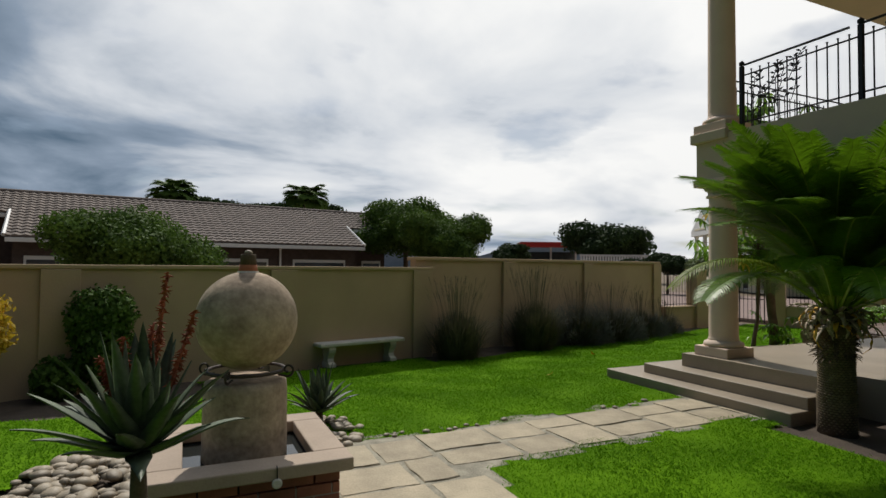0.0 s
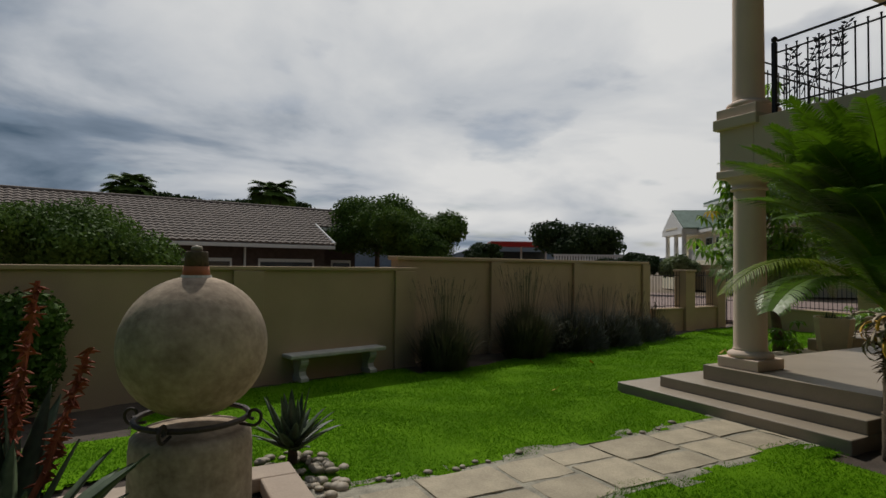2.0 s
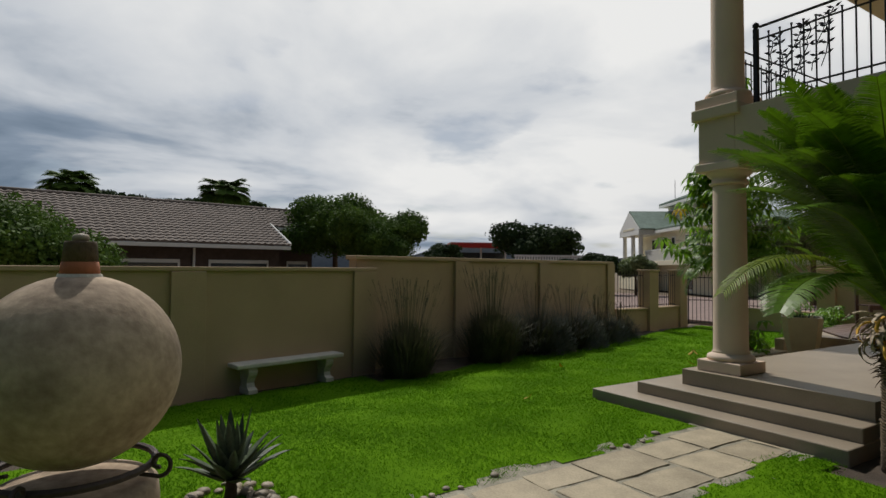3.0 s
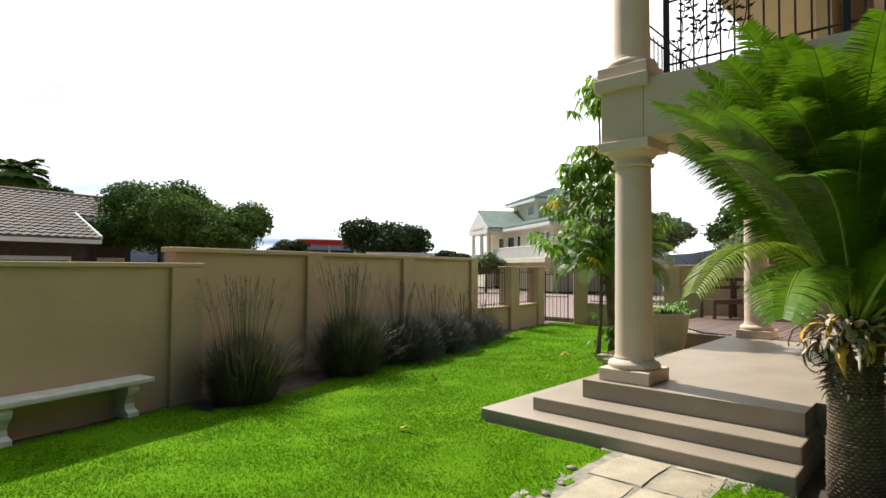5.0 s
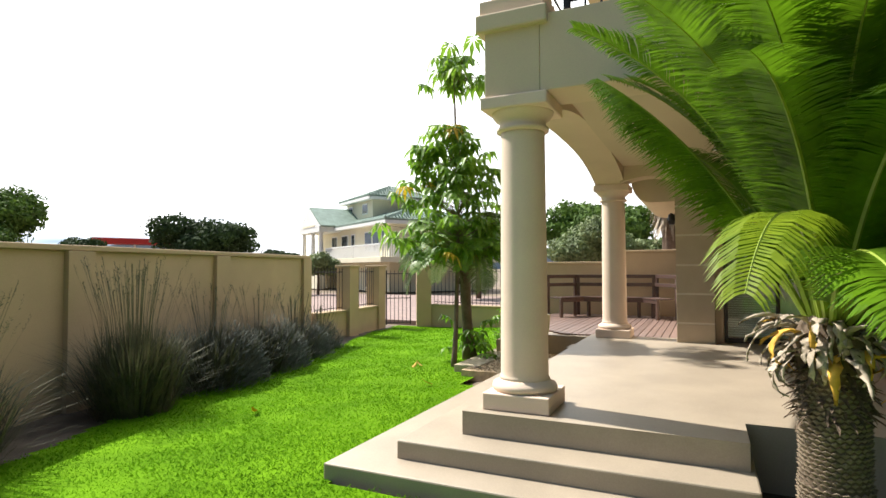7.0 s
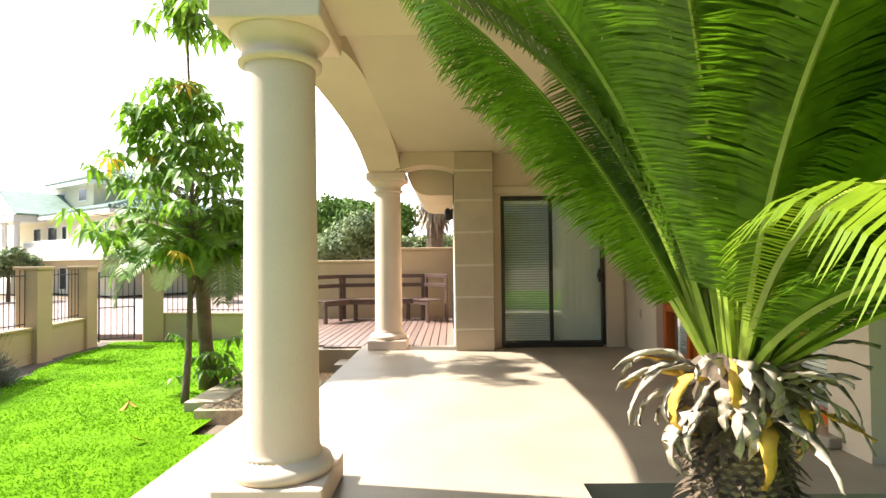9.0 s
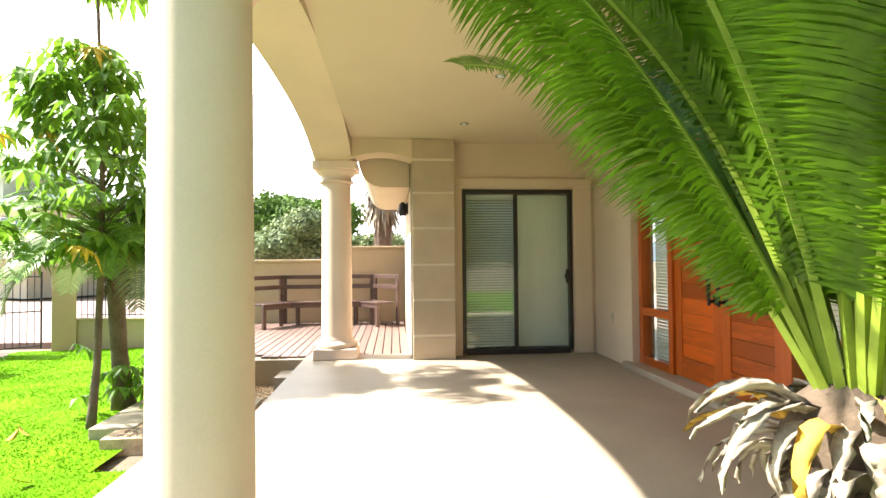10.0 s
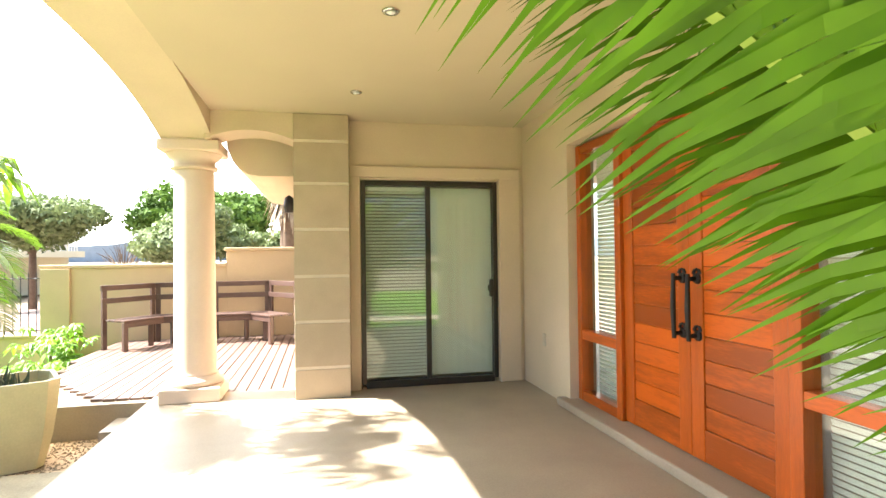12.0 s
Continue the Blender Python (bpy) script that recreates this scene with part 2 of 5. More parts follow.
def box(x0, x1, y0, y1, z0, z1, bev=0.0, bm=None):
    one = bmesh.new()
    bmesh.ops.create_cube(one, size=1)
    bmesh.ops.scale(one, vec=(x1 - x0, y1 - y0, z1 - z0), verts=one.verts)
    bmesh.ops.translate(one, vec=((x0 + x1) / 2, (y0 + y1) / 2, (z0 + z1) / 2), verts=one.verts)
    if bev:
        bmesh.ops.bevel(one, geom=list(one.edges), offset=bev, segments=2, affect="EDGES", profile=0.5)
    return merge(bm, one) if bm else one


def merge(bm, other, m=None):
    if m is not None:
        bmesh.ops.transform(other, matrix=m, verts=other.verts)
    me = bpy.data.meshes.new("tmp")
    other.to_mesh(me)
    other.free()
    bm.from_mesh(me)
    bpy.data.meshes.remove(me)
    return bm


def lathe(profile, n=32, bm=None, at=(0, 0, 0)):
    bm = bm or bmesh.new()
    rings = []
    for r, z in profile:
        rings.append([bm.verts.new((at[0] + r * math.cos(2 * math.pi * k / n), at[1] + r * math.sin(2 * math.pi * k / n), at[2] + z)) for k in range(n)])
    for a, b in zip(rings, rings[1:]):
        for k in range(n):
            bm.faces.new((a[k], a[(k + 1) % n], b[(k + 1) % n], b[k]))
    bm.faces.new(list(reversed(rings[0])))
    bm.faces.new(rings[-1])
    return bm


def tube(pts, radii, n=8, bm=None):
    bm = bm or bmesh.new()
    pts = [Vector(p) for p in pts]
    if not isinstance(radii, (list, tuple)):
        radii = [radii] * len(pts)
    rings = []
    for i, p in enumerate(pts):
        d = (pts[min(i + 1, len(pts) - 1)] - pts[max(i - 1, 0)]).normalized()
        u = d.orthogonal().normalized() if not rings else (u - d * u.dot(d)).normalized()
        v = d.cross(u)
        rings.append([bm.verts.new(p + radii[i] * (math.cos(2 * math.pi * k / n) * u + math.sin(2 * math.pi * k / n) * v)) for k in range(n)])
    for a, b in zip(rings, rings[1:]):
        for k in range(n):
            bm.faces.new((a[k], a[(k + 1) % n], b[(k + 1) % n], b[k]))
    bm.faces.new(list(reversed(rings[0])))
    bm.faces.new(rings[-1])
    return bm


def prism(poly, z0, z1, bm=None):
    bm = bm or bmesh.new()
    lo = [bm.verts.new((x, y, z0)) for x, y in poly]
    hi = [bm.verts.new((x, y, z1)) for x, y in poly]
    bm.faces.new(list(reversed(lo)))
    bm.faces.new(hi)
    for k in range(len(poly)):
        j = (k + 1) % len(poly)
        bm.faces.new((lo[k], lo[j], hi[j], hi[k]))
    return bm


def raw(name, verts, faces, material, parent=None, label="", mats=None):
    me = bpy.data.meshes.new(name)
    me.from_pydata(verts, [], faces)
    for m in (material if isinstance(material, (list, tuple)) else [material]):
        me.materials.append(m)
    if mats is not None:
        me.polygons.foreach_set("material_index", mats)
    me.update()
    ob = new(name, me)
    if parent:
        ob.parent = parent
    if label:
        ob["label"] = label
    return ob


def smooth01(a, b, v):
    k = min(1, max(0, (v - a) / (b - a)))
    return k * k * (3 - 2 * k)


WALL_RZ = math.degrees(math.atan(0.22))


def wall_y(x):
    return 10.55 + 0.22 * (x - 3.6)


def gz(x, y):
    """Height of the garden: it falls gently towards the boundary wall."""
    return -0.13 * smooth01(6.5, 10.0, y - 0.1 * (x - 3))


rng = random.Random(7)
# ---- ground ----
def sheet(x0, x1, y0, y1, step, keep, lift):
    xs = [x0 + i * step for i in range(int((x1 - x0) / step) + 1)]
    ys = [y0 + i * step for i in range(int((y1 - y0) / step) + 1)]
    bm = bmesh.new()
    vs = {}
    for i in range(len(xs) - 1):
        for j in range(len(ys) - 1):
            if keep(xs[i] + step / 2, ys[j] + step / 2):
                q = []
                for a, b in ((i, j), (i + 1, j), (i + 1, j + 1), (i, j + 1)):
                    if (a, b) not in vs:
                        vs[a, b] = bm.verts.new((xs[a], ys[b], gz(xs[a], ys[b]) + lift(xs[a], ys[b])))
                    q.append(vs[a, b])
                bm.faces.new(q)
    return bm


def ground():
    bm = bmesh.new()
    n = 60
    ring = [0] + [1.5 * 1.16 ** k for k in range(58)]
    rows = []
    for r in ring[1:]:
        rows.append([bm.verts.new((4 + r * math.cos(2 * math.pi * k / n), 5 + r * math.sin(2 * math.pi * k / n), gz(4 + r * math.cos(2 * math.pi * k / n), 5 + r * math.sin(2 * math.pi * k / n)) - 0.06)) for k in range(n)])
    bm.faces.new(rows[0])
    for a, b in zip(rows, rows[1:]):
        for k in range(n):
            bm.faces.new((a[k], b[k], b[(k + 1) % n], a[(k + 1) % n]))
    struct("ground", bm, M_GROUND, "dry brown earth reaching to the horizon", "ground")


def on_path(x, y):
    wob = 0.07 * math.sin(3.1 * x) + 0.05 * math.sin(7.3 * x + 1)
    return (1.1 < x < 5.0 and 4.28 + wob + 0.04 * (x - 1) < y < 5.28 + 0.03 * (x - 1) + wob * 0.6) or (0.1 < x < 1.35 + 0.06 * math.sin(5 * y) and -3.5 < y < 5.25 + wob)


def is_lawn(x, y):
    if y > wall_y(x) - 0.95 + 0.03 * min(x, 9) - 0.07 * math.sin(1.7 * x) - 0.04 * math.sin(4.3 * x) and x > 3.3 or y > wall_y(x) - 0.25:
        return False
    if x > 15.9 or y > 12.6 and x > 12:
        return False
    if x > 4.9 and y < 6.85 and y > 4.0:
        return False
    if x > 4.6 and 2.9 < y <= 4.05 or x > 6.0 and y <= 4.05:
        return False
    if x > 8.4 and y < 7.35 or x > 11.0 and y < 8.0:
        return False
    if on_path(x, y):
        return False
    if -2.1 < x < 0.75 and 2.6 < y < 6.3 and ((x + 0.7) / 1.45) ** 2 + ((y - 4.5) / 1.85) ** 2 < 1:
        return False
    if x < -0.7 + 0.1 * math.sin(3 * y) and y > 7.55 + 0.06 * math.sin(4 * x):
        return False
    return True


ground()
lawn = struct("lawn", sheet(-12, 17, -6, 13, 0.1, is_lawn, lambda x, y: 0.012 * noise.noise((x * 1.5, y * 1.5, 0))), M_LAWN, "bright green mown lawn in patchy sun", "lawn", smooth=True)
bed = struct("flower_bed", sheet(-12, 16, 2.5, 13, 0.2, lambda x, y: (y > wall_y(x) - 2.2 and y < wall_y(x) + 0.3) or (x < 1.2 and 2.5 < y < 6.5) or (x > 4.4 and y < 4.3 and x < 6.5), lambda x, y: -0.03 + 0.03 * noise.noise((x * 3, y * 3, 2))), M_SOIL, "dark bare soil bed along the wall", "flower bed", smooth=True)


def grass():
    verts, faces = [], []
    r = random.Random(3)
    tries = 0
    while len(faces) < 210000 and tries < 900000:
        tries += 1
        x = r.uniform(-4.5, 15.8)
        y = r.uniform(1.5, 12.5)
        d = math.hypot(x - 2.5, y - 5.0)
        if r.random() > min(1, 2.6 / (0.6 + d)) or not is_lawn(x + r.uniform(-0.05, 0.05), y + r.uniform(-0.05, 0.05)):
            continue
        z = gz(x, y)
        h = r.uniform(0.010, 0.024) * (1.5 if r.random() < 0.04 else 1)
        a = r.uniform(0, math.pi)
        w = 0.0035 + 0.0006 * d
        k = len(verts)
        lx, ly = r.gauss(0, 0.02), r.gauss(0, 0.02)
        verts += [(x - w * math.cos(a), y - w * math.sin(a), z), (x + w * math.cos(a), y + w * math.sin(a), z), (x + lx, y + ly, z + h)]
        faces.append((k, k + 1, k + 2))
    tagged(raw("grass", verts, faces, M_BLADE), "short bright green grass blades on the lawn", "grass", "", "stuff")


grass()


# ---- boundary walls ----
def boundary():
    low = thing("wall_north", pose(3.62, 10.52, 0, 0, 0, WALL_RZ), "low beige plastered boundary wall with flat coping", "wall", "", "structure")
    part("wall_body", box(-16, 0.0, 0, 0.22, -0.35, 1.56, 0.006), M_WALL, low)
    part("coping", box(-16.02, 0.03, -0.035, 0.255, 1.56, 1.62, 0.012), M_WALL, low)
    for x in (-0.45, -3.3, -6.4, -9.5, -12.6):
        part("pilaster", box(x, x + 0.45, -0.05, 0.001, -0.35, 1.555, 0.006), M_WALL, low)
    high = thing("wall_north_high", pose(3.62, 10.52, 0, 0, 0, WALL_RZ), "taller beige plastered boundary wall with coping", "wall", "", "structure")
    part("wall_body", box(-0.22, 8.5, 0.225, 0.44, -0.35, 1.76, 0.006), M_WALL, high)
    part("coping", box(-0.27, 8.52, 0.18, 0.48, 1.76, 1.83, 0.012), M_WALL, high)
    for x in (2.15, 5.0, 8.15):
        part("pilaster", box(x, x + 0.38, 0.16, 0.226, -0.35, 1.757, 0.006), M_WALL, high)


def railing(parent, x0, y0, x1, y1, z0, z1, gap=0.12, r=0.008):
    L = math.hypot(x1 - x0, y1 - y0)
    n = max(2, int(L / gap))
    for z in (z0 + 0.06, z1 - 0.1):
        part("rail", tube([(x0, y0, z), (x1, y1, z)], r * 1.3, 6), M_IRON, parent)
    for i in range(n + 1):
        x, y = x0 + (x1 - x0) * i / n, y0 + (y1 - y0) * i / n
        part("bar", tube([(x, y, z0), (x, y, z1 - 0.01), (x, y, z1 + 0.02)], [r, r, 0.002], 6), M_IRON, parent)


def fence_run():
    f = thing("wall_fence", pose(0, 0, 0), "low beige street wall with pillars and black iron railings", "wall", "", "structure")

    def run(x0, y0, x1, y1):
        L, a = math.hypot(x1 - x0, y1 - y0), math.degrees(math.atan2(y1 - y0, x1 - x0))
        w = part("low_wall", box(0, L, -0.11, 0.11, -0.4, 0.46, 0.006), M_WALL, f)
        w.matrix_basis = pose(x0, y0, 0, 0, 0, a)
        c = part("sill", box(0, L, -0.14, 0.14, 0.46, 0.51, 0.01), M_WALL, f)
        c.matrix_basis = pose(x0, y0, 0, 0, 0, a)
        railing(f, x0 + (x1 - x0) * 0.03, y0 + (y1 - y0) * 0.03, x1 - (x1 - x0) * 0.03, y1 - (y1 - y0) * 0.03, 0.51, 1.55)

    def pillar(x, y, a, w=0.42):
        p = part("pillar", box(-w / 2, w / 2, -0.2, 0.2, -0.4, 1.56, 0.008), M_WALL, f)
        p.matrix_basis = pose(x, y, 0, 0, 0, a)
        p = part("pillar_cap", box(-w / 2 - 0.03, w / 2 + 0.03, -0.23, 0.23, 1.56, 1.62, 0.012), M_WALL, f)
        p.matrix_basis = pose(x, y, 0, 0, 0, a)

    run(12.0, 12.52, 13.2, 12.55)
    pillar(13.4, 12.55, 2)
    run(13.6, 12.56, 14.95, 12.75)
    pillar(15.15, 12.8, 6)
    pillar(16.0, 11.72, -60)
    run(16.1, 11.5, 15.9, 8.9)
    g = thing("iron_gate", pose(15.42, 12.62, -0.12, 0, 0, -50), "closed black iron garden gate with thin bars", "gate")
    part("gate_frame", tube([(0, 0, 0.04), (0, 0, 1.6)], 0.018, 8, tube([(0.7, 0, 0.04), (0.7, 0, 1.6)], 0.018, 8, tube([(0, 0, 0.1), (0.7, 0, 0.1)], 0.014, 8, tube([(0, 0, 1.5), (0.7, 0, 1.5)], 0.014, 8, tube([(0, 0, 0.8), (0.7, 0, 0.8)], 0.012, 8))))), M_IRON, g)
    for i in range(1, 6):
        part("bar", tube([(0.7 * i / 6, 0, 0.1), (0.7 * i / 6, 0, 1.6)], 0.008, 6), M_IRON, g)
    e = thing("wall_east", pose(15.25, 0, 0), "pale beige plastered yard wall, stepped higher at one end", "wall", "", "structure")
    part("wall_body", box(0, 0.22, 6.06, 8.85, -0.4, 1.62, 0.006), M_WALL, e)
    part("coping", box(-0.03, 0.25, 6.06, 8.88, 1.62, 1.68, 0.012), M_WALL, e)
    part("wall_body", box(-0.01, 0.23, 3.0, 6.06, -0.4, 1.88, 0.006), M_WALL, e)
    part("coping", box(-0.04, 0.26, 3.0, 6.09, 1.88, 1.94, 0.012), M_WALL, e)
    part("pilaster", box(-0.06, -0.002, 8.43, 8.85, -0.4, 1.615, 0.006), M_WALL, e)


boundary()
fence_run()


# ---- porch and house ----
def porch():
    p = thing("porch_floor", pose(0, 0, 0), "smooth beige cement porch floor with three steps", "porch", "", "structure")
    part("step", box(4.957, 9.0, 4.04, 6.88, -0.2, 0.115, 0.012), M_FLOOR, p)
    part("step", box(5.265, 8.9, 4.055, 6.44, 0.06, 0.25, 0.012), M_FLOOR, p)
    part("platform", prism([(5.605, 4.09), (6.1, 4.09), (6.1, 3.1), (5.95, 3.1), (5.95, -3), (13, -3), (13, 4.75), (11.05, 4.75), (11.05, 6.05), (5.605, 6.05)], -0.2, 0.43), M_FLOOR, p)


def column(name, x, y, z0, z1, r, label):
    c = thing(name, pose(x, y, z0), label, "column", "porch columns")
    h = z1 - z0
    part("plinth", box(-0.265, 0.265, -0.265, 0.265, 0, 0.13, 0.01), M_COLUMN, c)
    part("base", lathe([(0.20, 0.13), (0.25, 0.135), (0.262, 0.16), (0.25, 0.19), (0.215, 0.205), (r + 0.012, 0.225)], 40), M_COLUMN, c, "", True)
    part("shaft", lathe([(r + 0.015, 0.22), (r + 0.004, 0.24), (r, 0.26), (r, 0.30)] + [(r * (1 - 0.06 * k / 10), 0.30 + (h - 0.58) * k / 10) for k in range(1, 11)] + [(r * 0.94, h - 0.25)], 48), M_COLUMN, c, "", True)
    part("capital", lathe([(r * 0.94, h - 0.26), (r * 1.12, h - 0.25), (r * 1.12, h - 0.225), (r, h - 0.215), (r, h - 0.17), (r * 1.18, h - 0.15), (r * 1.32, h - 0.11), (r * 1.35, h - 0.095)], 40), M_COLUMN, c, "", True)
    part("abacus", box(-0.27, 0.27, -0.27, 0.27, h - 0.1, h, 0.012), M_COLUMN, c)
    return c


def arch_beam(name, x0, x1, y0, y1, spring, crown, top, label, n=28):
    """A wall beam along x over an opening with a flat segmental arch beneath."""
    bm = bmesh.new()
    cols = []
    for i in range(n + 1):
        k = i / n
        x = x0 + (x1 - x0) * k
        e = 1 - abs(2 * k - 1) ** 2.6
        z = spring + (crown - spring) * e
        cols.append([bm.verts.new((x, y, zz)) for y, zz in ((y0, z), (y1, z), (y1, top), (y0, top))])
    for a, b in zip(cols, cols[1:]):
        for k in range(4):
            j = (k + 1) % 4
            bm.faces.new((a[k], a[j], b[j], b[k]))
    bm.faces.new(cols[0][::-1])
    bm.faces.new(cols[-1])
    bmesh.ops.recalc_face_normals(bm, faces=bm.faces)
    return struct(name, bm, M_PLASTER, label, "wall")


def house_shell():
    arch_beam("wall_porch_arch", 6.2, 10.66, 5.45, 5.9, 2.86, 3.12, 3.49, "cream plastered porch beam with a shallow arch")
    struct("wall_corner_block", box(5.74, 6.198, 5.45, 5.9, 2.89, 3.49, 0.006), M_PLASTER, "cream plastered corner block over the column", "wall")
    struct("wall_rear_block", box(10.662, 11.2, 5.45, 5.9, 2.85, 3.49, 0.006), M_PLASTER, "cream plastered block over the rear column", "wall")
    struct("wall_porch_front", box(5.74, 6.19, -3, 5.448, 2.89, 3.49, 0.008), M_PLASTER, "cream plastered balcony front beam", "wall")
    struct("wall_balcony_band", box(5.68, 6.27, 5.38, 5.96, 3.41, 3.55, 0.015), M_PLASTER, "cream moulded block beneath the upper column", "trim")
    struct("ceiling", box(6.18, 11.2, -3, 5.46, 3.10, 3.3), M_CEIL, "smooth warm beige porch ceiling", "ceiling")
    struct("balcony_floor", box(6.2, 16.5, -3, 5.46, 3.32, 3.47), M_FLOOR, "balcony floor slab", "floor")
    # beam between rear column and pier, with a bulkhead behind it
    bm = bmesh.new()
    cols = []
    for i in range(17):
        k = i / 16
        y = 5.5 - 0.8 * k
        z = 2.84 + 0.09 * (1 - (2 * k - 1) ** 2)
        cols.append([bm.verts.new((x, y, zz)) for x, zz in ((10.57, z), (10.95, z), (10.95, 3.12), (10.57, 3.12))])
    for a, b in zip(cols, cols[1:]):
        for k in range(4):
            bm.faces.new((a[k], a[(k + 1) % 4], b[(k + 1) % 4], b[k]))
    bm.faces.new(cols[0][::-1])
    bm.faces.new(cols[-1])
    bmesh.ops.recalc_face_normals(bm, faces=bm.faces)
    struct("wall_rear_beam", bm, M_PLASTER, "cream plastered beam with a shallow arch", "wall")
    prof = [(4.74, 2.58), (5.1, 2.58), (5.2, 2.60), (5.28, 2.65), (5.34, 2.73), (5.39, 2.86), (5.4, 3.3), (4.74, 3.3)]
    bm = bmesh.new()
    a = [bm.verts.new((11.1, y, z)) for y, z in prof]
    b = [bm.verts.new((14.2, y, z)) for y, z in prof]
    for k in range(len(prof)):
        j = (k + 1) % len(prof)
        bm.faces.new((a[k], a[j], b[j], b[k]))
    bm.faces.new(a[::-1])
    bm.faces.new(b)
    bmesh.ops.recalc_face_normals(bm, faces=bm.faces)
    struct("wall_bulkhead", bm, M_PLASTER, "cream curved bulkhead beneath the balcony", "wall")
    # wall with the sliding door
    X = 10.79
    bm = box(X, X + 0.22, 4.09, 4.73, 0.43, 3.3)
    box(X, X + 0.22, 2.3, 2.66, 0.43, 3.3, 0, bm)
    box(X, X + 0.22, 2.66, 4.09, 2.52, 3.3, 0, bm)
    struct("wall_sliding", bm, M_PLASTER, "cream plastered house wall round the sliding door", "wall")
    bm = box(X - 0.035, X + 0.001, 4.10, 4.20, 0.43, 2.64, 0.008)
    box(X - 0.035, X + 0.001, 2.42, 2.655, 0.43, 2.64, 0.008, bm)
    box(X - 0.04, X + 0.001, 2.42, 4.20, 2.54, 2.65, 0.008, bm)
    struct("trim_sliding_door", bm, M_PLASTER, "raised plaster surround of the sliding door", "trim")
    struct("wall_wing", box(10.8, 14.4, 4.52, 4.73, -0.2, 6.2), M_PLASTER, "cream plastered wing wall beside the deck", "wall")
    # wall with the front door
    Y = 2.38
    bm = box(9.69, 10.79, Y - 0.25, Y, 0.43, 3.3)
    box(4.0 + 2.35, 6.72, Y - 0.25, Y, 0.43, 3.3, 0, bm)
    box(6.72, 9.69, Y - 0.25, Y, 2.70, 3.3, 0, bm)
    struct("wall_entrance", bm, M_PLASTER, "cream plastered entrance wall with rounded reveal", "wall")
    struct("door_sill", box(6.6, 9.80, 2.05, 2.46, 0.43, 0.50, 0.012), M_FLOOR, "low cement sill beneath the front door", "trim")
    for n, b in (("wall_inside_hall", (6.2, 10.7, 0.3, 0.5, 0.4, 3.3)), ("wall_inside_room", (12.8, 13.0, 2.0, 4.5, 0.4, 3.3)), ("wall_inside_side", (11.0, 12.8, 2.1, 2.29, 0.4, 3.3)), ("wall_house_south", (6.2, 6.34, 0.5, 2.13, 0.4, 3.3))):
        struct(n, box(*b), M_INSIDE, "plain interior wall behind the glass", "wall")
    struct("wall_house_rear", box(6.4, 16.4, -3.2, -3.0, -0.2, 6.2), M_PLASTER, "plain cream house wall", "wall")
    struct("wall_upper", box(9.5, 16.4, -3, 3.9, 3.5, 6.0), M_PLASTER, "plain cream upper storey wall", "wall")


def pier():
    p = thing("stone_pier", pose(10.54, 4.21, 0.43), "square beige block pier with pale joints", "pier", "", "structure")
    part("core", box(0.005, 0.25, 0.005, 0.505, 0, 2.66), M_JOINT, p)
    zs = [0, 0.285, 0.715, 1.14, 1.58, 2.01, 2.41, 2.665]
    for a, b in zip(zs, zs[1:]):
        part("block", box(0, 0.26, 0, 0.51, a + (0.014 if a else 0), b - (0.014 if b < 2.6 else 0), 0.004), M_BLOCK, p)


porch()
column("porch_column", 5.975, 5.66, 0.43, 2.89, 0.19, "round cream plastered column on a square plinth")
column("porch_column", 10.93, 5.66, 0.43, 2.85, 0.19, "round cream plastered column beside the timber deck")
column("balcony_column", 6.0, 5.68, 3.55, 6.2, 0.185, "round cream upper column standing on the balcony corner")
house_shell()
pier()


def upper_roof():
    r = thing("balcony_roof", pose(0, 0, 0), "cream balcony roof with an arched fascia", "roof", "", "structure")
    part("soffit", box(5.6, 17, -3.2, 6.1, 6.2, 6.4), M_PLASTER, r)
    bm = bmesh.new()
    cols = []
    for i in range(25):
        k = i / 24
        y = 5.45 - 5.2 * k
        z = 5.75 + 0.40 * (1 - abs(2 * k - 1) ** 2.4)
        cols.append([bm.verts.new((x, y, zz)) for x, zz in ((5.75, z), (6.2, z), (6.2, 6.25), (5.75, 6.25))])
    for a, b in zip(cols, cols[1:]):
        for k in range(4):
            bm.faces.new((a[k], a[(k + 1) % 4], b[(k + 1) % 4], b[k]))
    bm.faces.new(cols[0][::-1])
    bm.faces.new(cols[-1])
    bmesh.ops.recalc_face_normals(bm, faces=bm.faces)
    part("arched_beam", bm, M_PLASTER, r)


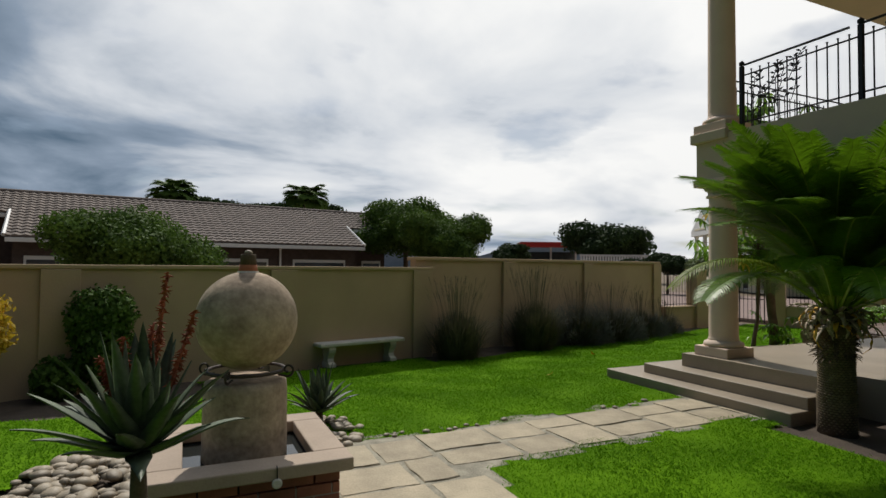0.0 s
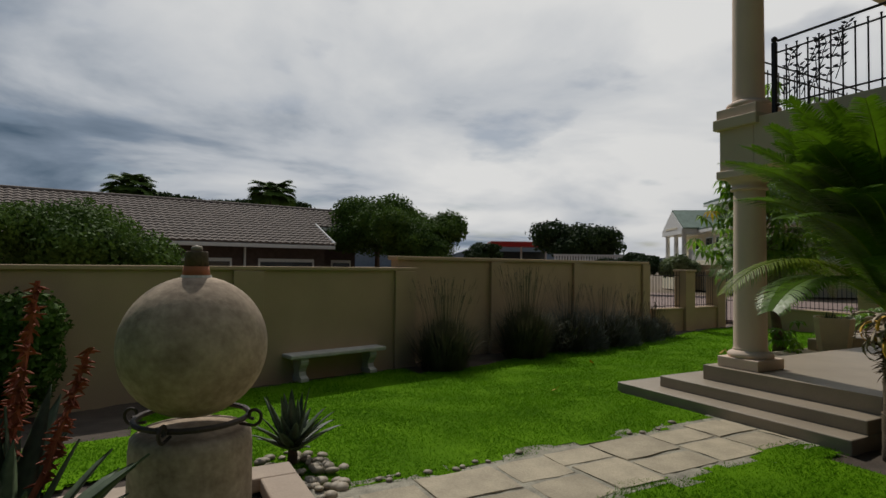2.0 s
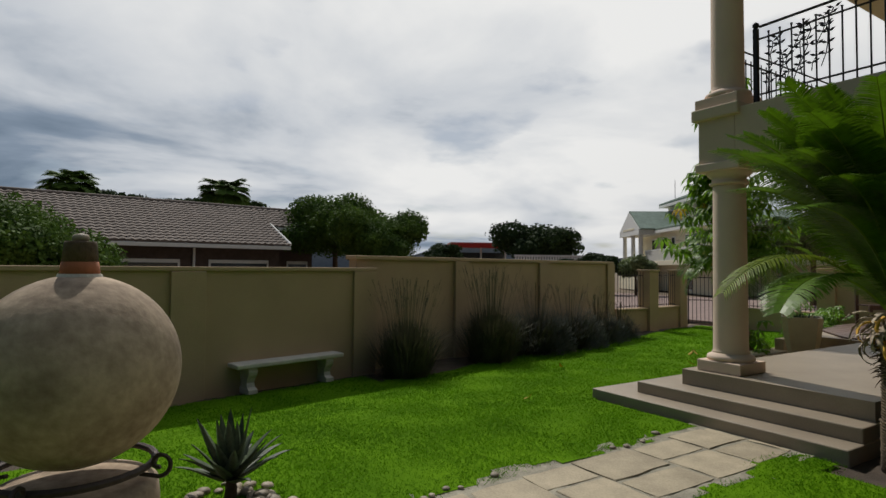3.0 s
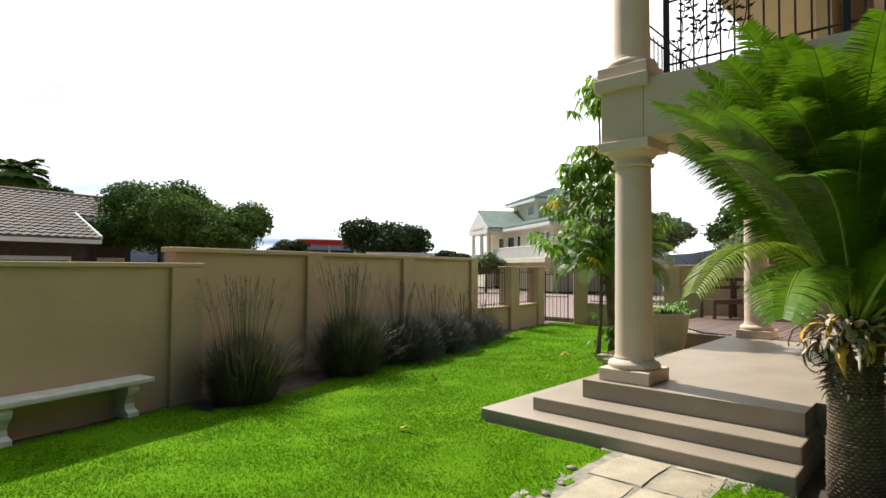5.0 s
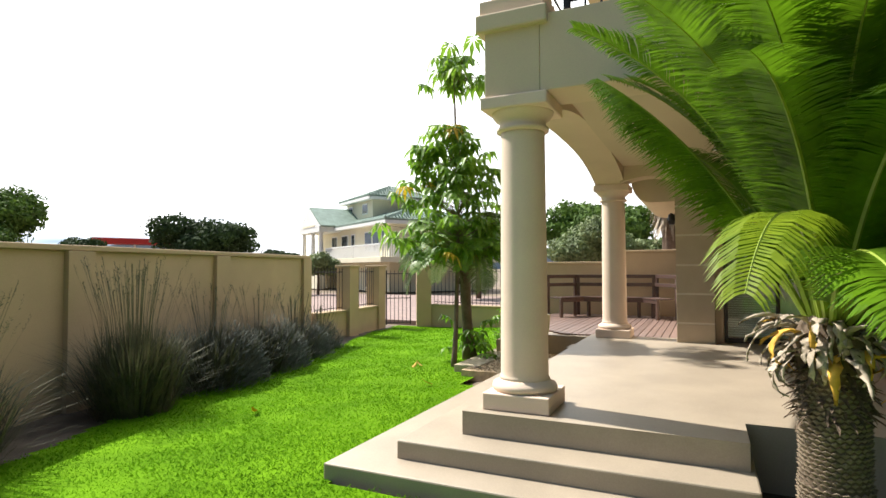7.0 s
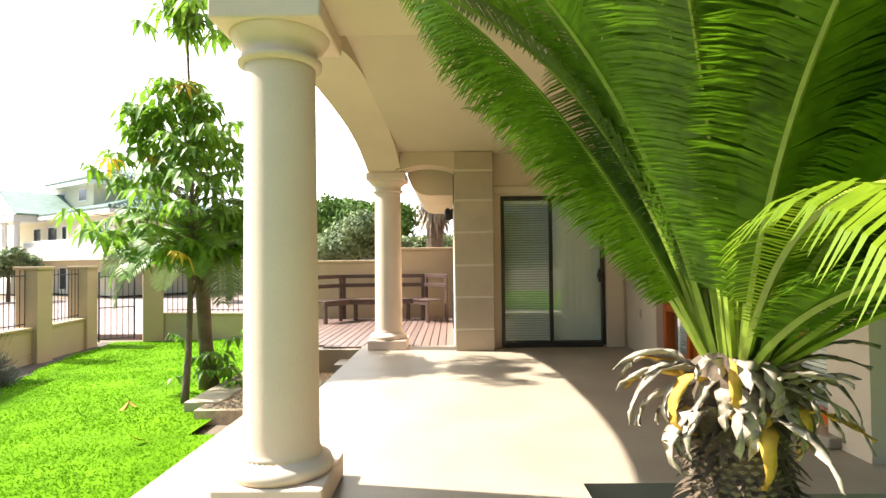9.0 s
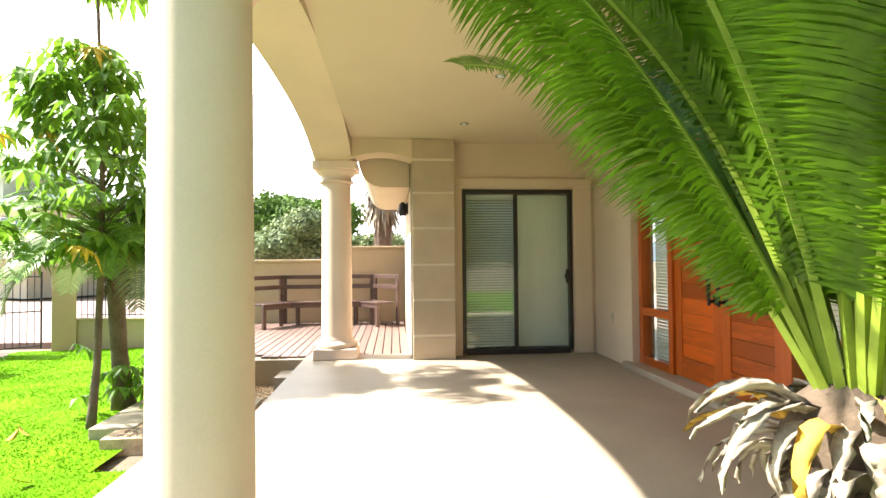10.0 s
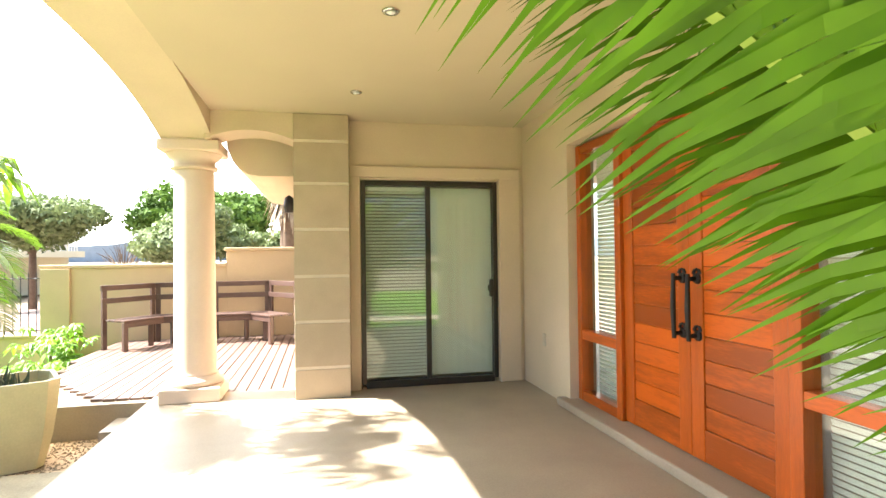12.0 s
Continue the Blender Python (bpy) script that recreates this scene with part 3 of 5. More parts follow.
def balcony_rail():
    b = thing("balcony_railing", pose(0, 0, 3.50), "black wrought iron balcony railing with leaf scrolls", "railing")
    X = 5.86
    for y in (5.26, 3.8, 2.3, 0.8):
        part("post", box(X - 0.025, X + 0.025, y - 0.025, y + 0.025, 0, 0.86, 0.004, lathe([(0.012, 0.86), (0.035, 0.88), (0.035, 0.91), (0.008, 0.935)], 10, None, (X, y, 0))), M_IRON, b)
    for y0, y1 in ((5.24, 3.8), (3.8, 2.3), (2.3, 0.8)):
        part("handrail", tube([(X, y0 - 0.02, 0.87), (X, y1 + 0.12, 0.87)], 0.016, 8), M_IRON, b)
        for z in (0.10, 0.73):
            part("rail", tube([(X, y0, z), (X, y1, z)], 0.011, 6), M_IRON, b)
        n = 12
        for i in range(1, n):
            y = y0 + (y1 - y0) * i / n
            part("baluster", tube([(X, y, 0.02), (X, y, 0.77), (X, y, 0.79)], [0.009, 0.009, 0.016], 6), M_IRON, b)
    Yn = 5.72
    for z in (0.10, 0.73, 0.87):
        part("rail", tube([(6.3, Yn, z), (10.9, Yn, z)], 0.012, 6), M_IRON, b)
    for i in range(38):
        x = 6.35 + 0.12 * i
        part("baluster", tube([(x, Yn, 0.02), (x, Yn, 0.78)], 0.008, 6), M_IRON, b)
    r = random.Random(5)
    for k in range(7):
        y, z = 5.15 - 0.09 * k, 0.12 + 0.02 * k
        pts = [(X + 0.03, y, z)]
        for s in range(6):
            y += r.uniform(-0.06, 0.03)
            z += r.uniform(0.06, 0.12)
            pts.append((X + 0.03 + r.uniform(-0.02, 0.02), y, min(z, 0.82)))
        bm = tube(pts, 0.006, 5)
        for q in pts[1:]:
            for s in (1, -1):
                v = [bm.verts.new((q[0] + 0.004, q[1] + a, q[2] + c)) for a, c in ((0, 0), (0.03 * s, 0.03), (0.075 * s, 0.035), (0.04 * s, 0.0))]
                bm.faces.new(v)
        part("leaf_scroll", bm, M_IRON, b)


upper_roof()
balcony_rail()


def blind(parent, x0, x1, y, z0, z1, along="x"):
    """Venetian blind of thin slats with a head rail."""
    n = int((z1 - z0) / 0.034)
    for i in range(n):
        z = z0 + (i + 0.5) * (z1 - z0) / n
        bm = box(x0, x1, -0.015, 0.015, -0.0008, 0.0008)
        o = part("slat", bm, M_BLIND, parent)
        if along == "x":
            o.matrix_basis = pose(0, y, z, 74, 0, 0)
        else:
            o.matrix_basis = pose(y, 0, z, 0, 0, 90) @ pose(0, 0, 0, -52, 0, 0)
    bm = box(x0, x1, y - 0.02, y + 0.02, z1, z1 + 0.04) if along == "x" else box(y - 0.02, y + 0.02, x0, x1, z1, z1 + 0.04)
    part("head_rail", bm, M_BLIND, parent)


def pane(parent, *b):
    o = part("pane", box(*b), M_GLASS, parent, "clear reflecting glass")
    o.visible_shadow = False
    return o


def sliding_door():
    X = 10.80
    d = thing("door_sliding", pose(0, 0, 0), "closed glass sliding door in dark bronze frame", "door", "", "structure")
    y0, y1, ym = 2.665, 4.085, 3.40
    bm = box(X, X + 0.09, y0, y0 + 0.045, 0.47, 2.515, 0.004)
    for b in ((y1 - 0.045, y1, 0.47, 2.515), (y0 + 0.045, y1 - 0.045, 2.465, 2.515), (y0 + 0.045, y1 - 0.045, 0.43, 0.50)):
        box(X, X + 0.09, *b, 0.004, bm)
    part("frame", bm, M_ALU, d)
    part("stile", box(X + 0.01, X + 0.05, ym - 0.025, ym + 0.025, 0.502, 2.463, 0.004), M_ALU, d)
    part("handle", box(X - 0.05, X - 0.002, y0 + 0.06, y0 + 0.10, 1.32, 1.50, 0.01, box(X - 0.02, X + 0.001, y0 + 0.05, y0 + 0.11, 1.38, 1.44)), M_ALU, d, "black pull handle")
    pane(d, X + 0.025, X + 0.031, y0 + 0.046, ym - 0.026, 0.502, 2.463)
    pane(d, X + 0.045, X + 0.051, ym + 0.026, y1 - 0.046, 0.502, 2.463)
    b = thing("venetian_blind", pose(0, 0, 0), "cream venetian blind lowered behind the glass door", "blind")
    blind(b, ym - 0.02, y1 - 0.04, X + 0.12, 0.51, 2.42, "y")
    c = thing("drawn_curtain", pose(0, 0, 0), "pale plain curtain drawn behind the glass door", "curtain")
    bm = bmesh.new()
    rows = []
    for i in range(60):
        y = y0 + (ym - y0) * i / 59
        x = X + 0.15 + 0.0012 * math.sin(i * 0.9)
        rows.append([bm.verts.new((x, y, 0.505)), bm.verts.new((x, y, 2.46))])
    for a, e in zip(rows, rows[1:]):
        bm.faces.new((a[0], e[0], e[1], a[1]))
    part("cloth", bm, M_CURTAIN, c, "", True)


def front_door():
    Y = 2.24
    d = thing("door_entrance", pose(0, Y, 0.50), "closed red varnished timber double front door with sidelights", "door", "", "structure")
    H = 2.18
    for x0, x1 in ((9.62, 9.69), (8.97, 9.05), (7.37, 7.45), (6.73, 6.80)):
        part("jamb", box(x0, x1, -0.05, 0.06, 0, H, 0.006), M_DOORV, d)
    for x0, x1 in ((9.05, 9.62), (6.80, 7.37)):
        for z0, z1 in ((0, 0.08), (0.52, 0.60), (H - 0.07, H)):
            part("cross_rail", box(x0, x1, -0.045, 0.055, z0, z1, 0.006), M_DOOR, d)
        pane(d, x0 - 0.002, x1 + 0.002, -0.004, 0.003, 0.08, 0.52)
        pane(d, x0 - 0.002, x1 + 0.002, -0.004, 0.003, 0.60, H - 0.07)
    part("head", box(7.45, 8.97, -0.05, 0.06, H - 0.07, H, 0.006), M_DOOR, d)
    for a, b in ((8.212, 8.965), (7.455, 8.208)):
        leaf = part("door_leaf", box(a + 0.10, b - 0.10, -0.018, 0.012, 0.02, H - 0.08), M_DOOR, d)
        for x0, x1 in ((a, a + 0.115), (b - 0.115, b)):
            part("stile", box(x0, x1, -0.022, 0.032, 0.01, H - 0.075, 0.005), M_DOORV, leaf)
        part("top_rail", box(a + 0.115, b - 0.115, -0.022, 0.03, H - 0.19, H - 0.075, 0.005), M_DOOR, leaf)
        part("bottom_rail", box(a + 0.115, b - 0.115, -0.022, 0.03, 0.01, 0.20, 0.005), M_DOOR, leaf)
        n = 13
        for i in range(n):
            z0 = 0.20 + (H - 0.39) * i / n
            part("plank", box(a + 0.116, b - 0.116, -0.016, 0.022, z0 + 0.003, z0 + (H - 0.39) / n - 0.003, 0.004), M_DOOR, leaf)
    for x in (8.27, 8.13):
        h = part("pull_handle", tube([(x, 0.10, 0.72), (x, 0.105, 0.90), (x, 0.10, 1.12)], [0.013, 0.017, 0.013], 10), M_IRON, d, "black forged iron pull handle")
        for z in (0.75, 1.09):
            part("rosette", tube([(x, 0.032, z), (x, 0.045, z), (x, 0.05, z), (x, 0.10, z)], [0.034, 0.03, 0.014, 0.012], 12), M_IRON, h)
            for s in (-1, 1):
                part("scroll", tube([(x + s * 0.035 * math.cos(q) * (1 - q / 8), 0.04, z + 0.03 + 0.035 * math.sin(q) * (1 - q / 8)) for q in (0, 0.8, 1.6, 2.4, 3.2, 4.0)], 0.007, 6), M_IRON, h)
    for x0, x1 in ((9.07, 9.60), (6.82, 7.35)):
        b = thing("venetian_blind", pose(0, Y - 0.11, 0.5), "pale venetian blind behind a sidelight", "blind", "sidelight blinds")
        blind(b, x0 - 0.03, x1 + 0.03, 0, 0.05, 2.1)


sliding_door()
front_door()
for x, y in ((9.78, 4.18), (8.23, 4.08), (7.0, 4.1)):
    dl = thing("downlight", pose(x, y, 3.10), "small round chrome downlight in the porch ceiling", "lamp", "porch downlights")
    part("ring", lathe([(0.028, -0.001), (0.045, -0.001), (0.05, -0.006), (0.043, -0.014), (0.03, -0.010)], 24), M_LAMP, dl, "", True)
    part("bulb", lathe([(0.027, -0.013), (0.02, -0.018), (0.005, -0.02)], 16), M_TRIM, dl, "", True)
sw = thing("wall_switch", pose(10.24, 2.38, 0.93), "small cream switch plate on the entrance wall", "switch")
part("plate", box(-0.035, 0.035, 0, 0.012, -0.06, 0.06, 0.004), M_PLATE, sw)
part("rocker", box(-0.012, 0.012, 0.010, 0.018, -0.025, 0.025, 0.003), M_PLATE, sw)
# ---- deck, planters and things round the porch ----
def deck():
    d = thing("timber_deck", pose(0, 0, 0), "weathered brown timber deck of narrow boards", "deck", "", "structure")
    part("joist_base", prism([(11.08, 4.76), (11.08, 6.6), (12.3, 7.4), (15.2, 7.75), (15.2, 4.76)], -0.1, 0.385), M_SOIL, d)
    w = 0.118
    n = int((7.8 - 4.75) / w)
    for i in range(n):
        y = 4.755 + i * w
        x0 = 11.06 if y < 6.5 else 11.06 + (y - 6.5) * 1.25
        if y > 7.4:
            x0 = 12.2 + (y - 7.4) * 6
        o = part("board", box(0, 15.22 - x0, 0, w - 0.014, -0.03, 0, 0.003), M_DECK, d)
        o.matrix_basis = pose(x0, y, 0.425 + 0.0012 * (i % 3))
    struct("deck_kerb", prism([(10.952, 6.054), (11.055, 6.054), (12.25, 7.45), (12.1, 7.52), (10.952, 7.3)], -0.1, 0.40, prism([(10.5, 6.054), (10.95, 6.054), (10.95, 6.35), (10.5, 6.35)], -0.1, 0.27)), M_FLOOR, "pale cement kerb beside the deck", "kerb")


def deck_bench():
    b = thing("corner_bench", pose(0, 0, 0.425), "dark stained slatted timber bench wrapping round the deck corner", "bench")
    pts = [Vector((14.25, 7.62, 0)), Vector((14.97, 7.10, 0)), Vector((15.02, 5.35, 0)), Vector((14.35, 4.88, 0))]
    mid = Vector((13.6, 6.2, 0))
    for a, c in zip(pts, pts[1:]):
        d = (c - a)
        L = d.length
        ang = math.degrees(math.atan2(d.y, d.x))
        inw = 1 if (mid - a).dot(Vector((-d.y, d.x, 0))) > 0 else -1
        m = pose(a.x, a.y, 0, 0, 0, ang)

        def put(nm, *q):
            y0, y1 = sorted((q[2] * inw, q[3] * inw))
            o = part(nm, box(q[0], q[1], y0, y1, q[4], q[5], 0.006), M_DARKWOOD, b)
            o.matrix_basis = m
            return o

        put("top_slat", -0.02, L + 0.02, -0.03, 0.0, 0.87, 0.95)
        put("back_slat", -0.02, L + 0.02, -0.005, 0.022, 0.68, 0.76)
        for k in range(4):
            put("seat_slat", 0, L, 0.06 + k * 0.105, 0.15 + k * 0.105, 0.42, 0.45)
        put("seat_rail", 0.03, L - 0.03, 0.42, 0.45, 0.34, 0.418)
        for x in ((0.0, L - 0.07) if L < 1.2 else (0.0, L / 2, L - 0.07)):
            put("back_leg", x, x + 0.07, -0.045, 0.0, 0, 0.94)
            put("front_leg", x, x + 0.07, 0.40, 0.455, 0, 0.415)


def frustum(bm, s0, s1, z0, z1, cut=0.28):
    def ring(s, z):
        c = s * cut
        return [bm.verts.new((x, y, z)) for x, y in ((s - c, -s), (s, -s + c), (s, s - c), (s - c, s), (-s + c, s), (-s, s - c), (-s, -s + c), (-s + c, -s))]
    a, b = ring(s0, z0), ring(s1, z1)
    for k in range(8):
        bm.faces.new((a[k], a[(k + 1) % 8], b[(k + 1) % 8], b[k]))
    return a, b


def pot():
    p = thing("plant_pot", pose(10.32, 6.92, 0.10, 0, 0, 28), "tall cream faceted plant pot standing on gravel", "plant pot")
    bm = bmesh.new()
    prof = [(0.205, 0), (0.262, 0.25), (0.295, 0.5), (0.31, 0.68), (0.31, 0.70), (0.275, 0.70), (0.265, 0.60)]
    first = last = None
    for (s0, z0), (s1, z1) in zip(prof, prof[1:]):
        a, b = frustum(bm, s0, s1, z0, z1)
        first = first or a
        last = b
    bm.faces.new(first[::-1])
    bmesh.ops.remove_doubles(bm, verts=bm.verts, dist=0.0005)
    part("body", bm, M_POT, p)
    bm = bmesh.new()
    a, b = frustum(bm, 0.263, 0.264, 0.55, 0.60)
    bm.faces.new(b)
    part("soil", bm, M_SOIL, p)
    s = thing("potted_succulent", pose(10.32, 6.92, 0.69), "small grey-green succulent growing in the pot", "plant")
    bm = bmesh.new()
    r = random.Random(4)
    for k in range(26):
        rosette_leaf(bm, (r.uniform(-0.12, 0.12), r.uniform(-0.12, 0.12), 0.0), r.uniform(0, 6.28), r.uniform(0.5, 1.3), r.uniform(0.14, 0.24), 0.045, 0.012)
    part("leaves", bm, M_ALOE, s, "", True)


def rosette_leaf(bm, base, az, el, length, width, thick, curl=0.35, seg=6, drop=0.0):
    """A fleshy tapering leaf that curves upwards."""
    base = Vector(base)
    h = Vector((math.cos(az), math.sin(az), 0))
    side = Vector((-h.y, h.x, 0))
    rings = []
    p = base.copy()
    e = el
    for i in range(seg + 1):
        k = i / seg
        d = h * math.cos(e) + Vector((0, 0, 1)) * math.sin(e)
        up = -h * math.sin(e) + Vector((0, 0, 1)) * math.cos(e)
        w = width / 2 * (1 - k) ** 0.75 * (0.8 + 0.5 * min(1, 3 * k)) + 0.0012
        t = thick * (1 - 0.85 * k)
        rings.append([bm.verts.new(p + side * w + up * t * 0.5), bm.verts.new(p + up * t * -0.1), bm.verts.new(p - side * w + up * t * 0.5), bm.verts.new(p - up * t)])
        p = p + d * length / seg
        e += curl / seg - drop * k / seg
    for a, b in zip(rings, rings[1:]):
        for k in range(4):
            bm.faces.new((a[k], a[(k + 1) % 4], b[(k + 1) % 4], b[k]))


def brick_courses(parent, x0, x1, y0, y1, z0, rows, faces="wsen"):
    """Brick skins round a box: each brick a piece of its own."""
    L, H, T = 0.22, 0.073, 0.05
    meshes = {}

    def brick(m, length):
        key = round(length, 3)
        if key not in meshes:
            o = part("brick", box(0.005, length - 0.005, 0, T, 0.005, H - 0.005, 0.003), M_BRICK, parent)
            meshes[key] = o.data
        else:
            o = new("brick", meshes[key])
            o.parent = parent
        o.matrix_basis = m

    for r in range(rows):
        z = z0 + r * H
        for f, (ax, ay, ang, span) in {"s": (x0, y0, 0, x1 - x0), "e": (x1, y0, 90, y1 - y0), "n": (x1, y1, 180, x1 - x0), "w": (x0, y1, 270, y1 - y0)}.items():
            if f not in faces:
                continue
            s = 0.0
            first = True
            while s < span - 0.02:
                ln = L / 2 if (first and r % 2) else min(L, span - s)
                ln = min(ln, span - s)
                brick(pose(ax, ay, z, 0, 0, ang) @ pose(s, 0, 0), ln)
                s += ln
                first = False


def brick_planter():
    p = thing("brick_planter", pose(8.75, 6.52, 0), "low red brick planter edge with pale top at the lawn", "planter")
    part("core", box(0.04, 1.0, -0.16, 0.16, -0.1, 0.14), M_MORTAR, p)
    brick_courses(p, 0.0, 1.05, -0.2, 0.2, -0.06, 3, "wsn")
    part("top_slab", box(-0.005, 1.055, -0.205, 0.205, 0.163, 0.20, 0.006), M_SLAB, p)
    struct("gravel_bed", box(8.95, 11.2, 6.06, 7.5, -0.1, 0.085), M_GRAVEL, "tan gravel bed beside the porch", "gravel")
    struct("stepping_slab", box(9.25, 11.0, 7.35, 7.75, -0.1, 0.10, 0.01), M_SLAB, "pale stone edging slab", "paving")
    struct("deck_block", box(10.75, 11.15, 7.45, 7.62, 0.0, 0.31, 0.01), M_BLOCK, "grey stone block at the deck corner", "kerb")
    verts, faces = [], []
    r = random.Random(12)
    for _ in range(2600):
        x, y = r.uniform(9.0, 11.1), r.uniform(6.1, 7.4)
        s = r.uniform(0.008, 0.018)
        k = len(verts)
        z = 0.085
        verts += [(x + s * math.cos(a), y + s * math.sin(a) * 0.8, z) for a in (0.3, 2.4, 4.5)] + [(x, y, z + s * 0.8)]
        faces += [(k, k + 1, k + 3), (k + 1, k + 2, k + 3), (k + 2, k, k + 3)]
    tagged(raw("gravel", verts, faces, M_GRAVEL), "loose tan gravel chips beside the porch", "gravel", "", "stuff")


deck()
deck_bench()
pot()
brick_planter()
wl = thing("wall_lamp", pose(11.6, 4.74, 2.35), "small dark outdoor lamp on the wing wall", "lamp")
part("bracket", box(-0.04, 0.04, 0, 0.03, -0.08, 0.08, 0.006), M_IRON, wl)
part("shade", lathe([(0.045, -0.10), (0.06, -0.02), (0.05, 0.06), (0.012, 0.09)], 16, None, (0, 0.08, 0)), M_IRON, wl, "", True)


# ---- cycad ----
def frond(parent, base, az, el, length, bend, mats, pairs=95, leaf=0.21, twist=0.0, width=0.0075, start=0.16, name="frond", sag=1.0, stalk_w=0.014, lift=0.29):
    """An arching feather frond: a stalk with two ranks of narrow leaflets."""
    r = random.Random(int(az * 1000) + int(length * 997))
    N = 26
    h = Vector((math.cos(az), math.sin(az), 0))
    lat = Vector((-h.y, h.x, 0))
    pts, e, p = [Vector(base)], el, Vector(base)
    for i in range(N):
        k = (i + 1) / N
        e = el - bend * k ** 1.5
        hh = h + lat * twist * k
        p = p + (hh.normalized() * math.cos(e) + Vector((0, 0, 1)) * math.sin(e)) * (length / N)
        pts.append(p.copy())
    verts, faces = [], []
    # stalk
    for i, q in enumerate(pts):
        d = (pts[min(i + 1, N)] - pts[max(i - 1, 0)]).normalized()
        s = d.cross(Vector((0, 0, 1))).normalized()
        u = s.cross(d)
        w = stalk_w * (1 - 0.88 * i / N)
        verts += [tuple(q + s * w), tuple(q + u * w), tuple(q - s * w), tuple(q - u * w)]
        if i:
            o = 4 * i
            for k in range(4):
                faces.append((o - 4 + k, o - 4 + (k + 1) % 4, o + (k + 1) % 4, o + k))
    stalk = raw(name, verts, faces, mats[1], parent)
    verts, faces = [], []
    for j in range(pairs):
        k = start + (1 - start) * (j + 0.5) / pairs
        f = k * N
        i = min(int(f), N - 1)
        q = pts[i].lerp(pts[i + 1], f - i)
        d = (pts[i + 1] - pts[i]).normalized()
        s = d.cross(Vector((0, 0, 1))).normalized()
        u = s.cross(d)
        ln = leaf * min(1, 0.45 + 2.2 * (k - start)) * min(1, 0.35 + 3.2 * (1 - k))
        for sg in (1, -1):
            l2 = ln * r.uniform(0.94, 1.05)
            dr = (s * sg + d * r.uniform(0.5, 0.62) + u * (lift + r.uniform(-0.05, 0.05))).normalized()
            dn = Vector((0, 0, -1)) * l2 * sag * r.uniform(0.27, 0.37)
            m = q + dr * l2 * 0.4 + dn * 0.12
            m2 = q + dr * l2 * 0.75 + dn * 0.5 + d * l2 * 0.03
            t = q + dr * l2 + dn + d * l2 * 0.08
            wv = (d - dr * d.dot(dr)).normalized() * width / 2
            o = len(verts)
            verts += [tuple(q - wv), tuple(q + wv), tuple(m + wv * 1.25), tuple(m - wv * 1.25), tuple(m2 + wv), tuple(m2 - wv), tuple(t)]
            faces += [(o, o + 1, o + 2, o + 3), (o + 3, o + 2, o + 4, o + 5), (o + 5, o + 4, o + 6)]
    raw("leaflet_fringe", verts, faces, mats[0], stalk)["kind"] = "stuff"
    return stalk, pts


